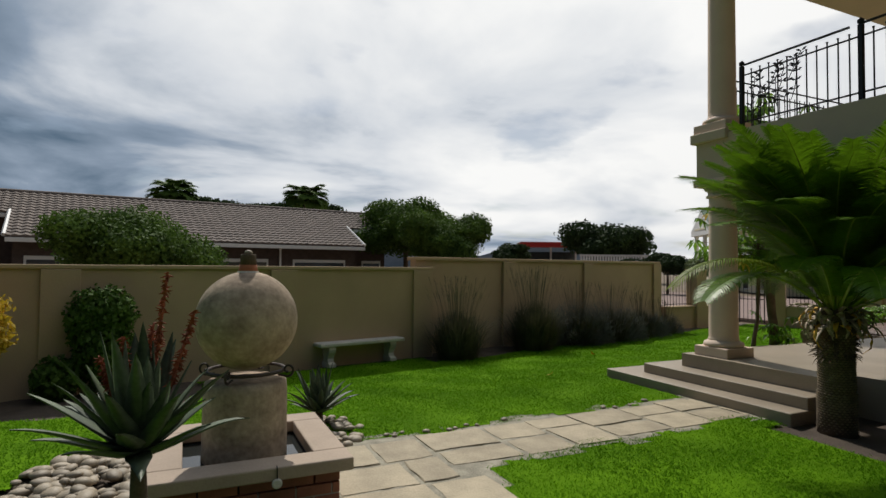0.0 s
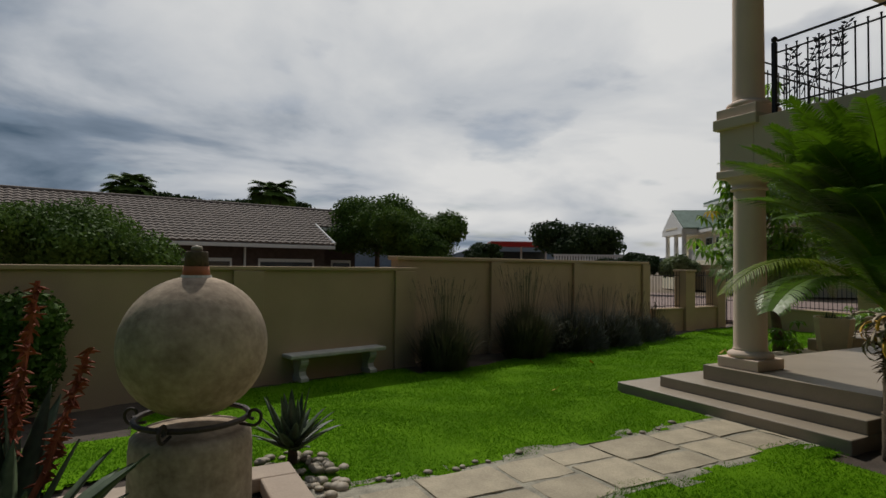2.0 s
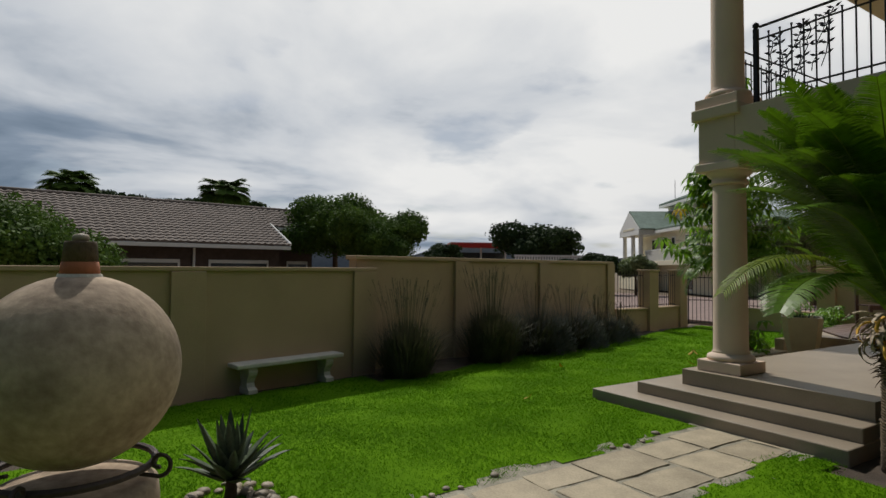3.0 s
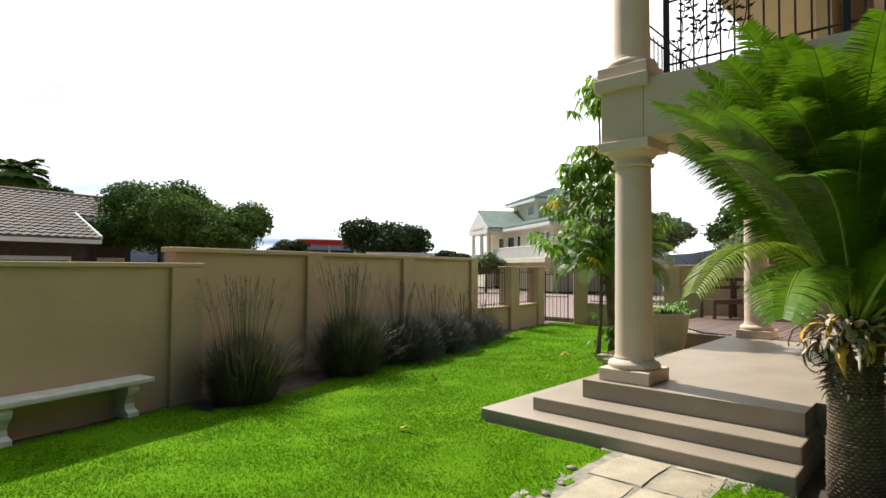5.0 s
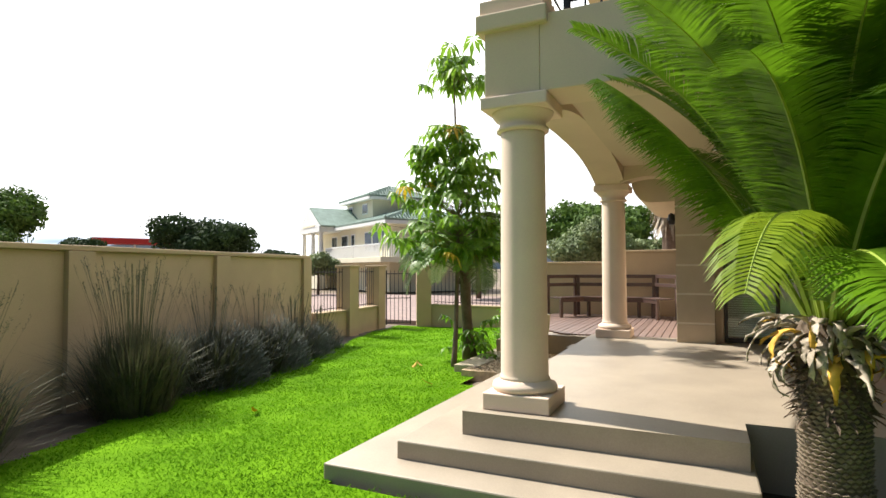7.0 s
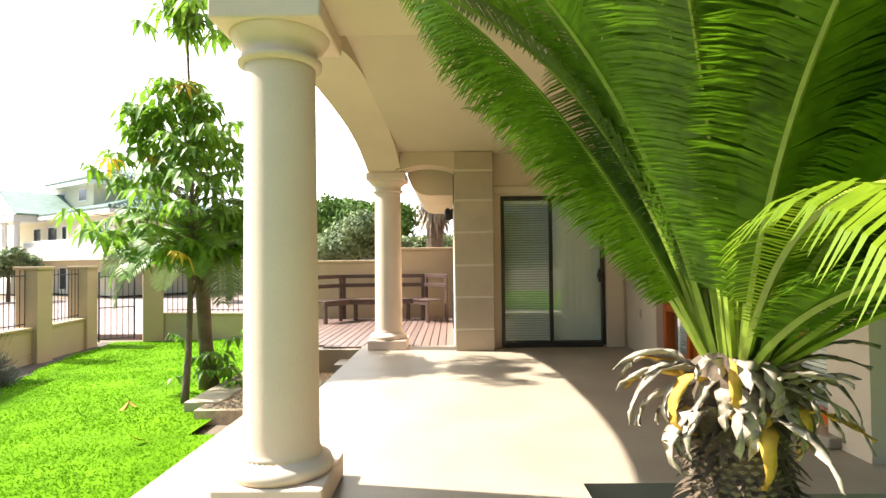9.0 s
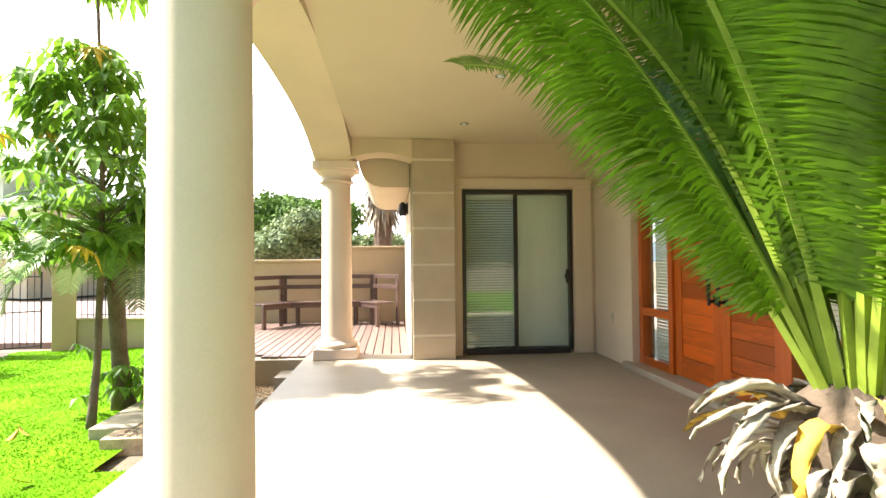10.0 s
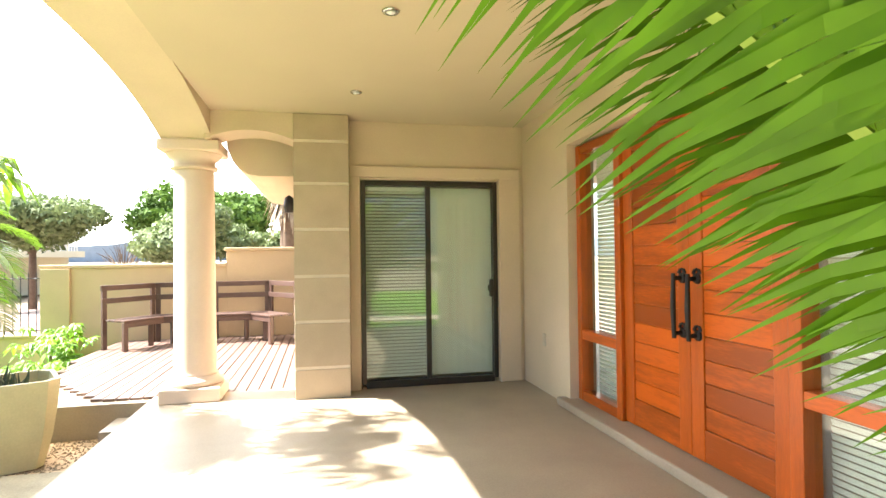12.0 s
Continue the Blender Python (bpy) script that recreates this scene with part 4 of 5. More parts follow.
def cycad():
    c = thing("cycad", pose(5.2, 3.72, 0.18), "large green cycad with shaggy trunk beside the steps", "cycad")
    r = random.Random(21)
    bm = lathe([(0.18, -0.3), (0.165, 0.1), (0.15, 0.5), (0.165, 0.8), (0.20, 0.95), (0.16, 1.04), (0.09, 1.10), (0.03, 1.13)], 22)
    part("trunk", bm, M_TRUNK, c, "", True)
    bm = bmesh.new()
    for row in range(40):
        z = -0.18 + row * 0.025
        R = 0.155 if z > 0.2 else 0.165
        for k in range(24):
            a = 2 * math.pi * (k + 0.5 * (row % 2)) / 24
            o = Vector((math.cos(a), math.sin(a), 0))
            s = Vector((-o.y, o.x, 0))
            up = Vector((0, 0, 1))
            q = o * R + up * z
            v = [bm.verts.new(q + s * 0.023), bm.verts.new(q + up * 0.015), bm.verts.new(q - s * 0.023), bm.verts.new(q - up * 0.015), bm.verts.new(q + o * r.uniform(0.012, 0.024) + up * 0.012)]
            for i in range(4):
                bm.faces.new((v[i], v[(i + 1) % 4], v[4]))
    part("scale_cover", bm, M_SCALE, c, "grey-brown diamond leaf scars")["kind"] = "stuff"
    # rough upper trunk fibres
    bm = bmesh.new()
    for k in range(260):
        a, z = r.uniform(0, 6.283), r.uniform(0.55, 0.98)
        rosette_leaf(bm, (0.152 * math.cos(a), 0.152 * math.sin(a), z), a, r.uniform(-0.9, 0.1), r.uniform(0.05, 0.11), 0.022, 0.008, -0.5, 3)
    part("stub_fringe", bm, M_TRUNK, c)["kind"] = "stuff"
    for k in range(76):
        a = 2 * math.pi * k / 38 + r.uniform(-0.1, 0.1)
        bm = bmesh.new()
        rosette_leaf(bm, (0.15 * math.cos(a), 0.15 * math.sin(a), r.uniform(0.86, 1.08)), a, r.uniform(-0.3, 0.95), r.uniform(0.18, 0.38), r.uniform(0.04, 0.075), 0.014, -2.4 + r.uniform(-1.2, 1.6), 9)
        for v in bm.verts:
            v.co += Vector((r.uniform(-1, 1), r.uniform(-1, 1), r.uniform(-1, 1))) * 0.008
        part("dry_husk", bm, M_HUSKY if k % 6 == 0 else M_HUSK, c, "curled dry yellow husk" if k % 6 == 0 else "", True)
    green = [M_CYCAD, M_RACHIS]

    def add(azd, eld, ln, bend, mats=green, tw=0.0, leaf=0.275, pairs=165, keep=False, sag=1.0, lift=0.29):
        o, pts = frond(c, (0.07 * math.cos(radians(azd)), 0.07 * math.sin(radians(azd)), 1.0), radians(azd), radians(eld), ln, bend, mats, pairs, leaf, tw, 0.009 if keep else 0.010, 0.16, "frond", sag, 0.017, lift)
        if keep:
            return
        for q in pts:
            w = q + Vector((5.2, 3.72, 0.18))
            corridor = w.z < 2.25 and w.y > 4.22 and w.x < 5.6 or w.z < 2.05 and w.x > 5.75 and w.y > 3.4
            beam = w.x > 5.68 and w.z > 2.82 or w.x > 6.15 and w.z > 3.02
            if corridor or beam:
                for part_ob in list(o.children) + [o]:
                    me = part_ob.data
                    bpy.data.objects.remove(part_ob)
                    bpy.data.meshes.remove(me)
                return

    # fronds reaching in beneath the porch beam
    for az, el, ln, bend in ((22, 61, 1.95, 0.1), (12, 63, 1.85, 0.12), (2, 64, 1.8, 0.2), (-9, 61, 1.75, 0.25), (74, 63, 1.95, 0.35), (85, 66, 2.0, 0.5)):
        add(az, el, ln, bend, green, 0.0, 0.28, 130, True, 1.4, -0.65)
    # fronds arching over the steps and the lawn
    for k in range(15):
        add(62 + 8.5 * k, (66, 75, 70, 80)[k % 4], 2.05 + 0.1 * (k % 3), (1.0, 0.85, 1.05, 0.7)[k % 4], green, 0.0, 0.29)
    for k in range(9):
        add(128 + 12 * k, (60, 68, 56)[k % 3], 2.05, (1.15, 1.1, 1.0)[k % 3], green, 0.0, 0.29)
    for i in range(72):
        az = i * 137.5 + 12
        ring = i / 72
        add(az % 360, 87 - 52 * ring + r.uniform(-4, 4), r.uniform(1.9, 2.3) * (1 - 0.12 * ring), 0.6 + 0.75 * ring + r.uniform(-0.1, 0.1), green, r.uniform(-0.2, 0.2))
    # low yellow-green young fronds
    add(164, 47, 2.0, 1.6, [M_NEWLEAF, M_RACHIS], 0.0, 0.22, 85, True, 1.9)


cycad()


# ---- trees of the garden ----
def umbel(verts, faces, c, r, n, ln, w, droop):
    """A hand of drooping leaflets round one stalk end."""
    a0 = r.uniform(0, 6.28)
    tilt = Vector((r.uniform(-0.5, 0.5), r.uniform(-0.5, 0.5), 1)).normalized()
    for k in range(n):
        a = a0 + 2 * math.pi * k / n
        h = Vector((math.cos(a), math.sin(a), 0))
        h = (h - tilt * h.dot(tilt)).normalized()
        s = tilt.cross(h)
        L = ln * r.uniform(0.75, 1.15)
        m = c + h * L * 0.5 - Vector((0, 0, droop * L * 0.15))
        t = c + h * L * 0.85 - Vector((0, 0, droop * L * r.uniform(0.5, 0.9)))
        o = len(verts)
        b = c + h * L * 0.1
        verts += [tuple(b), tuple(m + s * w), tuple(m - s * w + Vector((0, 0, 0.004))), tuple(t), tuple(m + Vector((0, 0, -0.012)))]
        faces += [(o, o + 1, o + 4), (o, o + 4, o + 2), (o + 1, o + 3, o + 4), (o + 4, o + 3, o + 2)]


def umbrella_tree():
    t = thing("umbrella_tree", pose(9.68, 7.95, -0.03), "slender umbrella tree with drooping hand-shaped leaves", "tree")
    part("trunk", tube([(0, 0, -0.05), (0.05, 0.0, 0.25), (0.22, 0.05, 0.6), (0.25, 0.05, 1.1), (0.2, 0.0, 1.8), (0.2, 0, 2.6), (0.2, 0.03, 3.6), (0.17, 0.05, 4.85)], [0.05, 0.042, 0.036, 0.034, 0.03, 0.026, 0.02, 0.012], 10), M_BARK, t, "", True)
    r = random.Random(31)
    verts, faces, yv, yf = [], [], [], []
    bm = bmesh.new()
    for k in range(225):
        if k < 34:
            c = Vector((0.17 + r.gauss(0, 0.28), r.gauss(0, 0.28), 4.85 + r.uniform(-0.3, 0.3)))
            root = Vector((0.17, 0.04, 4.6))
        else:
            z = r.uniform(1.75, 3.95)
            R = 1.3 * (1 - abs(z - 2.45) / 1.9)
            a = r.uniform(0, 6.283)
            q = r.uniform(0.3, 1.0)
            c = Vector((0.17 + R * q * math.cos(a), 0.14 + R * q * math.sin(a), z))
            root = Vector((0.24, 0, z - 0.3))
        tube([root, root.lerp(c, 0.5) + Vector((0, 0, 0.05)), c], [0.007, 0.005, 0.004], 4, bm)
        if k % 17 == 5 and k > 34:
            umbel(yv, yf, c, r, 8, 0.22, 0.03, 1.0)
        else:
            umbel(verts, faces, c, r, 9, 0.27, 0.042, 1.0)
    for k in range(16):
        umbel(verts, faces, Vector((0.75 + r.gauss(0, 0.25), r.gauss(0, 0.22) - 0.1, r.uniform(0.2, 0.75))), r, 8, 0.24, 0.04, 0.9)
    part("twig_mass", bm, M_BARK, t)["kind"] = "stuff"
    raw("crown", verts, faces, M_LEAF, t)
    raw("yellow_leaves", yv, yf, M_YELLOW, t, "yellowing leaves")


def garden_palm():
    p = thing("dwarf_date_palm", pose(10.5, 8.0, -0.03), "dwarf date palm with arching feathery fronds", "palm tree")
    part("trunk", tube([(0, 0, -0.05), (-0.06, 0, 0.3), (-0.14, 0, 0.7), (-0.2, 0, 1.2), (-0.2, 0, 1.75)], [0.15, 0.10, 0.085, 0.09, 0.11], 12), M_BARK, p, "", True)
    r = random.Random(41)
    for i in range(38):
        az = radians(i * 137.5)
        frond(p, (-0.2, 0, 1.7), az, radians(74 - 62 * i / 38 + r.uniform(-5, 5)), r.uniform(1.15, 1.45), 1.7 + r.uniform(-0.2, 0.3), [M_LEAF if i < 31 else M_OLIVE, M_RACHIS], 42, 0.26, r.uniform(-0.2, 0.2), 0.014, 0.2)
    bm = bmesh.new()
    for k in range(70):
        a = r.uniform(0, 6.28)
        rosette_leaf(bm, (-0.2 + 0.09 * math.cos(a), 0.09 * math.sin(a), r.uniform(1.3, 1.72)), a, r.uniform(0.4, 1.0), 0.14, 0.03, 0.012, -0.6, 3)
    part("stub_fringe", bm, M_TRUNK, p)


umbrella_tree()
garden_palm()


# ---- fountain ----
def fountain():
    f = thing("sphere_fountain", pose(-0.49, 4.18, 0.0), "weathered concrete sphere fountain in a brick basin", "fountain")
    h = 0.57
    part("basin_core", box(-h + 0.055, h - 0.055, -h + 0.055, h - 0.055, -0.1, 0.28), M_MORTAR, f)
    brick_courses(f, -h + 0.05, h - 0.05, -h + 0.05, h - 0.05, 0.0, 5)
    bm = box(-h - 0.02, h + 0.02, -h - 0.02, -h + 0.19, 0.37, 0.45, 0.01)
    box(-h - 0.02, h + 0.02, h - 0.19, h + 0.02, 0.37, 0.45, 0.01, bm)
    box(-h - 0.02, -h + 0.19, -h + 0.191, h - 0.191, 0.37, 0.45, 0.01, bm)
    box(h - 0.19, h + 0.02, -h + 0.191, h - 0.191, 0.37, 0.45, 0.01, bm)
    part("basin_rim", bm, M_RIM, f, "smooth pinkish cement rim")
    part("basin_lining", box(-h + 0.10, -h + 0.185, -h + 0.1, h - 0.1, 0.1, 0.37, 0, box(h - 0.185, h - 0.10, -h + 0.1, h - 0.1, 0.1, 0.37, 0, box(-h + 0.185, h - 0.185, -h + 0.1, -h + 0.185, 0.1, 0.37, 0, box(-h + 0.185, h - 0.185, h - 0.185, h - 0.1, 0.1, 0.37)))), M_IRON, f, "dark lining")
    part("water", box(-h + 0.186, h - 0.186, -h + 0.186, h - 0.186, 0.28, 0.36), M_WATER, f, "dark still water")
    part("pedestal", lathe([(0.275, 0.30), (0.272, 0.40), (0.268, 0.80), (0.262, 0.855), (0.235, 0.875), (0.10, 0.88)], 48), M_CONC, f, "", True)
    prof = []
    for i in range(29):
        a = -math.pi / 2 + math.pi * (i + 0.5) / 29
        prof.append((0.33 * math.cos(a), 1.262 + 0.33 * math.sin(a)))
    part("sphere", lathe(prof, 64), M_CONC, f, "", True)
    part("nozzle_cap", lathe([(0.064, 1.585), (0.06, 1.61), (0.0565, 1.637)], 20), M_TERRA, f, "terracotta spout", True)
    part("nozzle", lathe([(0.056, 1.635), (0.05, 1.70), (0.048, 1.708), (0.02, 1.71)], 20), M_TRUNK, f, "dark mossy clay spout", True)
    part("spout_stone", lathe([(0.012, 1.706), (0.025, 1.712), (0.027, 1.722), (0.02, 1.733), (0.005, 1.736)], 14), M_STONE, f, "", True)
    part("nozzle_foot", lathe([(0.075, 1.57), (0.066, 1.595)], 20), M_WHITE, f, "white mortar ring")
    part("stand_ring", tube([(0.25 * math.cos(a), 0.25 * math.sin(a), 0.93) for a in [2 * math.pi * k / 24 for k in range(25)]], 0.013, 8), M_RUST, f, "rusty iron ring")
    for k in range(4):
        a = math.pi / 4 + k * math.pi / 2 + 0.3
        o = Vector((math.cos(a), math.sin(a), 0))
        pts = [o * 0.22 + Vector((0, 0, 0.90))]
        for i in range(22):
            q = i / 21
            th = -1.6 + 6.5 * q
            rad = 0.045 * (1 - 0.75 * q)
            pts.append(o * (0.285 + rad * math.cos(th)) + Vector((0, 0, 0.935 + rad * math.sin(th))))
        part("scroll", tube(pts, 0.008, 6), M_RUST, f)


fountain()
tap = thing("overflow_fitting", pose(-0.364, 3.585, 0.45), "small white disc hanging on a cord from the basin rim", "fitting")
part("cord", tube([(0, 0.02, 0.004), (0, -0.006, 0.0), (0, -0.008, -0.06)], 0.004, 6), M_IRON, tap)
part("disc", tube([(0, -0.016, -0.09), (0, -0.010, -0.09), (0, -0.004, -0.09), (0, 0.0, -0.09)], [0.022, 0.03, 0.03, 0.02], 16), M_WHITE, tap)


def aloe(loc, leaves, size, stem, spikes, seed, label):
    r = random.Random(seed)
    a = thing("aloe", pose(*loc), label, "aloe")
    part("stem", tube([(0, 0, -0.05), (0.01, 0, stem * 0.6), (0, 0, stem + 0.05)], [0.06 * size + 0.02, 0.06 * size + 0.015, 0.06 * size], 12), M_TRUNK, a, "", True)
    for k in range(leaves):
        az = k * 2.39996
        q = k / leaves
        bm = bmesh.new()
        rosette_leaf(bm, (0.03 * math.cos(az), 0.03 * math.sin(az), stem + 0.10 * size * q * 2), az, 0.15 + 1.15 * q + r.uniform(-0.2, 0.2), size * r.uniform(0.75, 1.1), 0.24 * size, 0.05 * size, 0.75 - 0.4 * q, 8, 2.4 * (1 - q) + r.uniform(-0.3, 0.5))
        part("leaf", bm, M_ALOE, a, "", True)
    for dx, dy, h in spikes:
        bm = tube([(0, 0, stem), (dx * 0.6, dy * 0.6, stem + h * 0.5), (dx, dy, stem + h)], [0.011, 0.008, 0.005], 6)
        for i in range(110):
            q = r.uniform(0.45, 1.0)
            z = stem + h * q
            aa = r.uniform(0, 6.28)
            rosette_leaf(bm, (dx * (0.2 + 0.8 * q), dy * (0.2 + 0.8 * q), z), aa, r.uniform(-1.0, 0.6), 0.03 + 0.012 * (1 - q), 0.010, 0.008, -0.4, 2)
        part("flower_spike", bm, M_SPIKE, a, "dried rust-brown flower spike")
    return a


aloe((-1.05, 3.02, 0.0), 46, 0.45, 0.80, [(0.10, 0.06, 0.80), (0.22, 0.04, 0.62), (-0.08, 0.12, 0.5), (0.04, 0.2, 0.55), (-0.16, 0.05, 0.42)], 5, "large grey-green aloe with dried flower spikes on a stem")
aloe((0.40, 6.0, -0.01), 34, 0.42, 0.14, [], 6, "spiky blue-green aloe beside the basin among pebbles")


def stones():
    r = random.Random(9)
    base = []
    for k in range(6):
        bm = bmesh.new()
        bmesh.ops.create_icosphere(bm, subdivisions=2, radius=1)
        for v in bm.verts:
            n3 = noise.noise(v.co * 1.2 + Vector((k * 7, 0, 0)))
            v.co = v.co * (1 + 0.16 * n3)
            v.co.z *= 0.55
        me = bpy.data.meshes.new("pebble")
        bm.to_mesh(me)
        bm.free()
        for p in me.polygons:
            p.use_smooth = True
        me.materials.append(M_STONE)
        base.append(me)

    def heap(n, cx, cy, rx, ry, hump, label, lo=0.03, hi=0.075):
        for i in range(n):
            a, q = r.uniform(0, 6.283), math.sqrt(r.random())
            x, y = cx + rx * q * math.cos(a), cy + ry * q * math.sin(a)
            if abs(x + 0.49) < 0.6 and abs(y - 4.18) < 0.6:
                continue
            s = r.uniform(lo, hi)
            o = new("pebble", base[i % 6])
            o.matrix_basis = pose(x, y, gz(x, y) - 0.01 + hump * (1 - q) * r.random() + s * 0.35, r.uniform(-15, 15), r.uniform(-15, 15), r.uniform(0, 360)) @ Matrix.Diagonal((s * r.uniform(0.9, 1.4), s, s, 1))
            tagged(o, label, "pebble", "pebbles round the basin")

    heap(230, -1.6, 4.75, 0.55, 1.0, 0.12, "smooth pale river pebble heaped beside the fountain basin")
    heap(60, 0.42, 5.75, 0.34, 0.55, 0.06, "smooth tan river pebble beside the small aloe", 0.03, 0.06)
    heap(30, -0.5, 5.1, 0.6, 0.35, 0.04, "smooth pale river pebble behind the basin", 0.03, 0.06)
    for i in range(14):
        x = r.uniform(0.9, 4.5)
        o = new("pebble", base[i % 6])
        s = r.uniform(0.018, 0.04)
        o.matrix_basis = pose(x, 5.33 + 0.03 * (x - 1) + r.uniform(-0.12, 0.05), 0.01, 0, 0, r.uniform(0, 360)) @ Matrix.Diagonal((s * 1.2, s, s, 1))
        tagged(o, "small grey pebble at the edge of the path", "pebble", "pebbles along the path")


stones()


def garden_bench():
    b = thing("stone_bench", pose(2.02, 10.06, -0.14, 0, 0, 13.0), "white cast stone garden bench with scrolled legs", "bench")
    part("seat", box(-0.86, 0.86, -0.19, 0.19, 0.37, 0.435, 0.016), M_WHITE, b)
    prof = [(0.13, 0), (0.17, 0.02), (0.17, 0.07), (0.10, 0.10), (0.085, 0.16), (0.11, 0.22), (0.15, 0.27), (0.165, 0.32), (0.15, 0.37)]
    for x in (-0.62, 0.62):
        bm = bmesh.new()
        rows = []
        for w, z in prof:
            t = 0.055 + 0.12 * (w - 0.085)
            rows.append([bm.verts.new((x + a * t, c * w, z)) for a, c in ((-1, -1), (1, -1), (1, 1), (-1, 1))])
        for p, q in zip(rows, rows[1:]):
            for k in range(4):
                bm.faces.new((p[k], p[(k + 1) % 4], q[(k + 1) % 4], q[k]))
        bm.faces.new(rows[0][::-1])
        bm.faces.new(rows[-1])
        part("leg", bm, M_WHITE, b)


garden_bench()


# ---- bed plants ----
def tuft(x, y, n, h, spread, seed, lav=0):
    r = random.Random(seed)
    t = thing("ornamental_grass" if not lav else "lavender_bush", pose(x, y, gz(x, y) - 0.03), "dark wispy ornamental grass against the wall" if not lav else "grey-green lavender bush in the wall bed", "grass clump" if not lav else "shrub")
    verts, faces = [], []
    for k in range(n):
        a = r.uniform(0, 6.283)
        q = min(1.0, abs(r.gauss(0, 0.45)))
        L = h * r.uniform(0.22, 0.72)
        o = Vector((math.cos(a), math.sin(a), 0))
        b = o * r.uniform(0, 0.40 * spread)
        m = b + o * q * spread * 0.35 + Vector((0, 0, L * 0.6))
        e = b + o * q * spread * (0.62 + 0.15 * q) + Vector((0, 0, L * (1.0 - 0.22 * q)))
        s = Vector((-o.y, o.x, 0)) * r.uniform(0.004, 0.008)
        i = len(verts)
        verts += [tuple(b - s), tuple(b + s), tuple(m + s), tuple(m - s), tuple(e)]
        faces += [(i, i + 1, i + 2, i + 3), (i + 3, i + 2, i + 4)]
    raw("blade_clump", verts, faces, M_GRASS, t)["kind"] = "stuff"
    verts, faces = [], []
    for k in range(95 if not lav else 40):
        a, q = r.uniform(0, 6.283), r.uniform(0.1, 0.9)
        o = Vector((math.cos(a), math.sin(a), 0))
        top = o * q * spread * 0.75 + Vector((0, 0, h * r.uniform(0.85, 1.12)))
        base = o * q * 0.25 * spread
        mid = base.lerp(top, 0.6) + Vector((0, 0, h * 0.12))
        s = Vector((-o.y, o.x, 0)) * 0.003
        i = len(verts)
        verts += [tuple(base - s), tuple(base + s), tuple(mid + s), tuple(mid - s), tuple(top + s), tuple(top - s)]
        faces += [(i, i + 1, i + 2, i + 3), (i + 3, i + 2, i + 4, i + 5)]
        d = (top - mid).normalized()
        for c in range(12):
            p = top - d * 0.012 * c
            w = Vector((r.uniform(-1, 1), r.uniform(-1, 1), r.uniform(-0.2, 1))) * 0.016
            i = len(verts)
            verts += [tuple(p), tuple(p + w + s * 2), tuple(p + w - s * 2 + d * 0.01)]
            faces.append((i, i + 1, i + 2))
    raw("seed_fringe", verts, faces, M_GRASS, t, "dry seed heads")
    if lav:
        verts, faces = [], []
        for k in range(lav):
            v = Vector((r.gauss(0, 1), r.gauss(0, 1), abs(r.gauss(0, 1)))).normalized() * r.uniform(0.55, 1.0)
            c = Vector((v.x * spread * 0.8, v.y * spread * 0.6, v.z * h * 0.75))
            d = (v + Vector((r.gauss(0, 0.3), r.gauss(0, 0.3), 0.6))).normalized()
            s = d.orthogonal().normalized() * r.uniform(0.006, 0.014)
            L = r.uniform(0.06, 0.14)
            i = len(verts)
            verts += [tuple(c), tuple(c + d * L * 0.5 + s), tuple(c + d * L), tuple(c + d * L * 0.5 - s)]
            faces.append((i, i + 1, i + 2, i + 3))
        raw("foliage", verts, faces, M_LAV, t)


tuft(3.95, 9.95, 1900, 1.45, 1.0, 1)
tuft(6.05, 10.45, 2300, 1.65, 1.08, 2)
tuft(7.5, 10.8, 900, 1.35, 1.15, 3, 9500)
tuft(8.7, 11.05, 900, 1.3, 1.2, 4, 9500)
tuft(10.0, 11.4, 700, 1.1, 1.05, 8, 6000)
tuft(11.1, 11.65, 500, 0.85, 0.7, 9, 2500)


def leaf_cloud(parent, clumps, n, size, material, seed, name="crown", label="", shell=0.55):
    """Leaves scattered through several overlapping clumps, thickest towards their skins."""
    r = random.Random(seed)
    vol = [c[3] * c[4] * c[5] for c in clumps]
    tot = sum(v ** 0.67 for v in vol)
    verts, faces = [], []
    for c, v in zip(clumps, vol):
        for _ in range(int(n * v ** 0.67 / tot)):
            d = Vector((r.gauss(0, 1), r.gauss(0, 1), r.gauss(0, 1))).normalized()
            q = r.uniform(shell, 1.0) * (1 + 0.22 * noise.noise(d * 2.4 + Vector((c[0], c[1], seed))))
            p = Vector((c[0] + d.x * c[3] * q, c[1] + d.y * c[4] * q, c[2] + d.z * c[5] * q))
            nr = (d + Vector((r.gauss(0, 0.6), r.gauss(0, 0.6), r.gauss(0, 0.6)))).normalized()
            u = nr.orthogonal().normalized()
            w = nr.cross(u)
            a = r.uniform(0, 6.28)
            u, w = u * math.cos(a) + w * math.sin(a), w * math.cos(a) - u * math.sin(a)
            s = size * r.uniform(0.6, 1.3)
            i = len(verts)
            verts += [tuple(p - u * s), tuple(p + w * s * 0.55), tuple(p + u * s), tuple(p - w * s * 0.55)]
            faces.append((i, i + 1, i + 2, i + 3))
    return raw(name, verts, faces, material, parent, label)


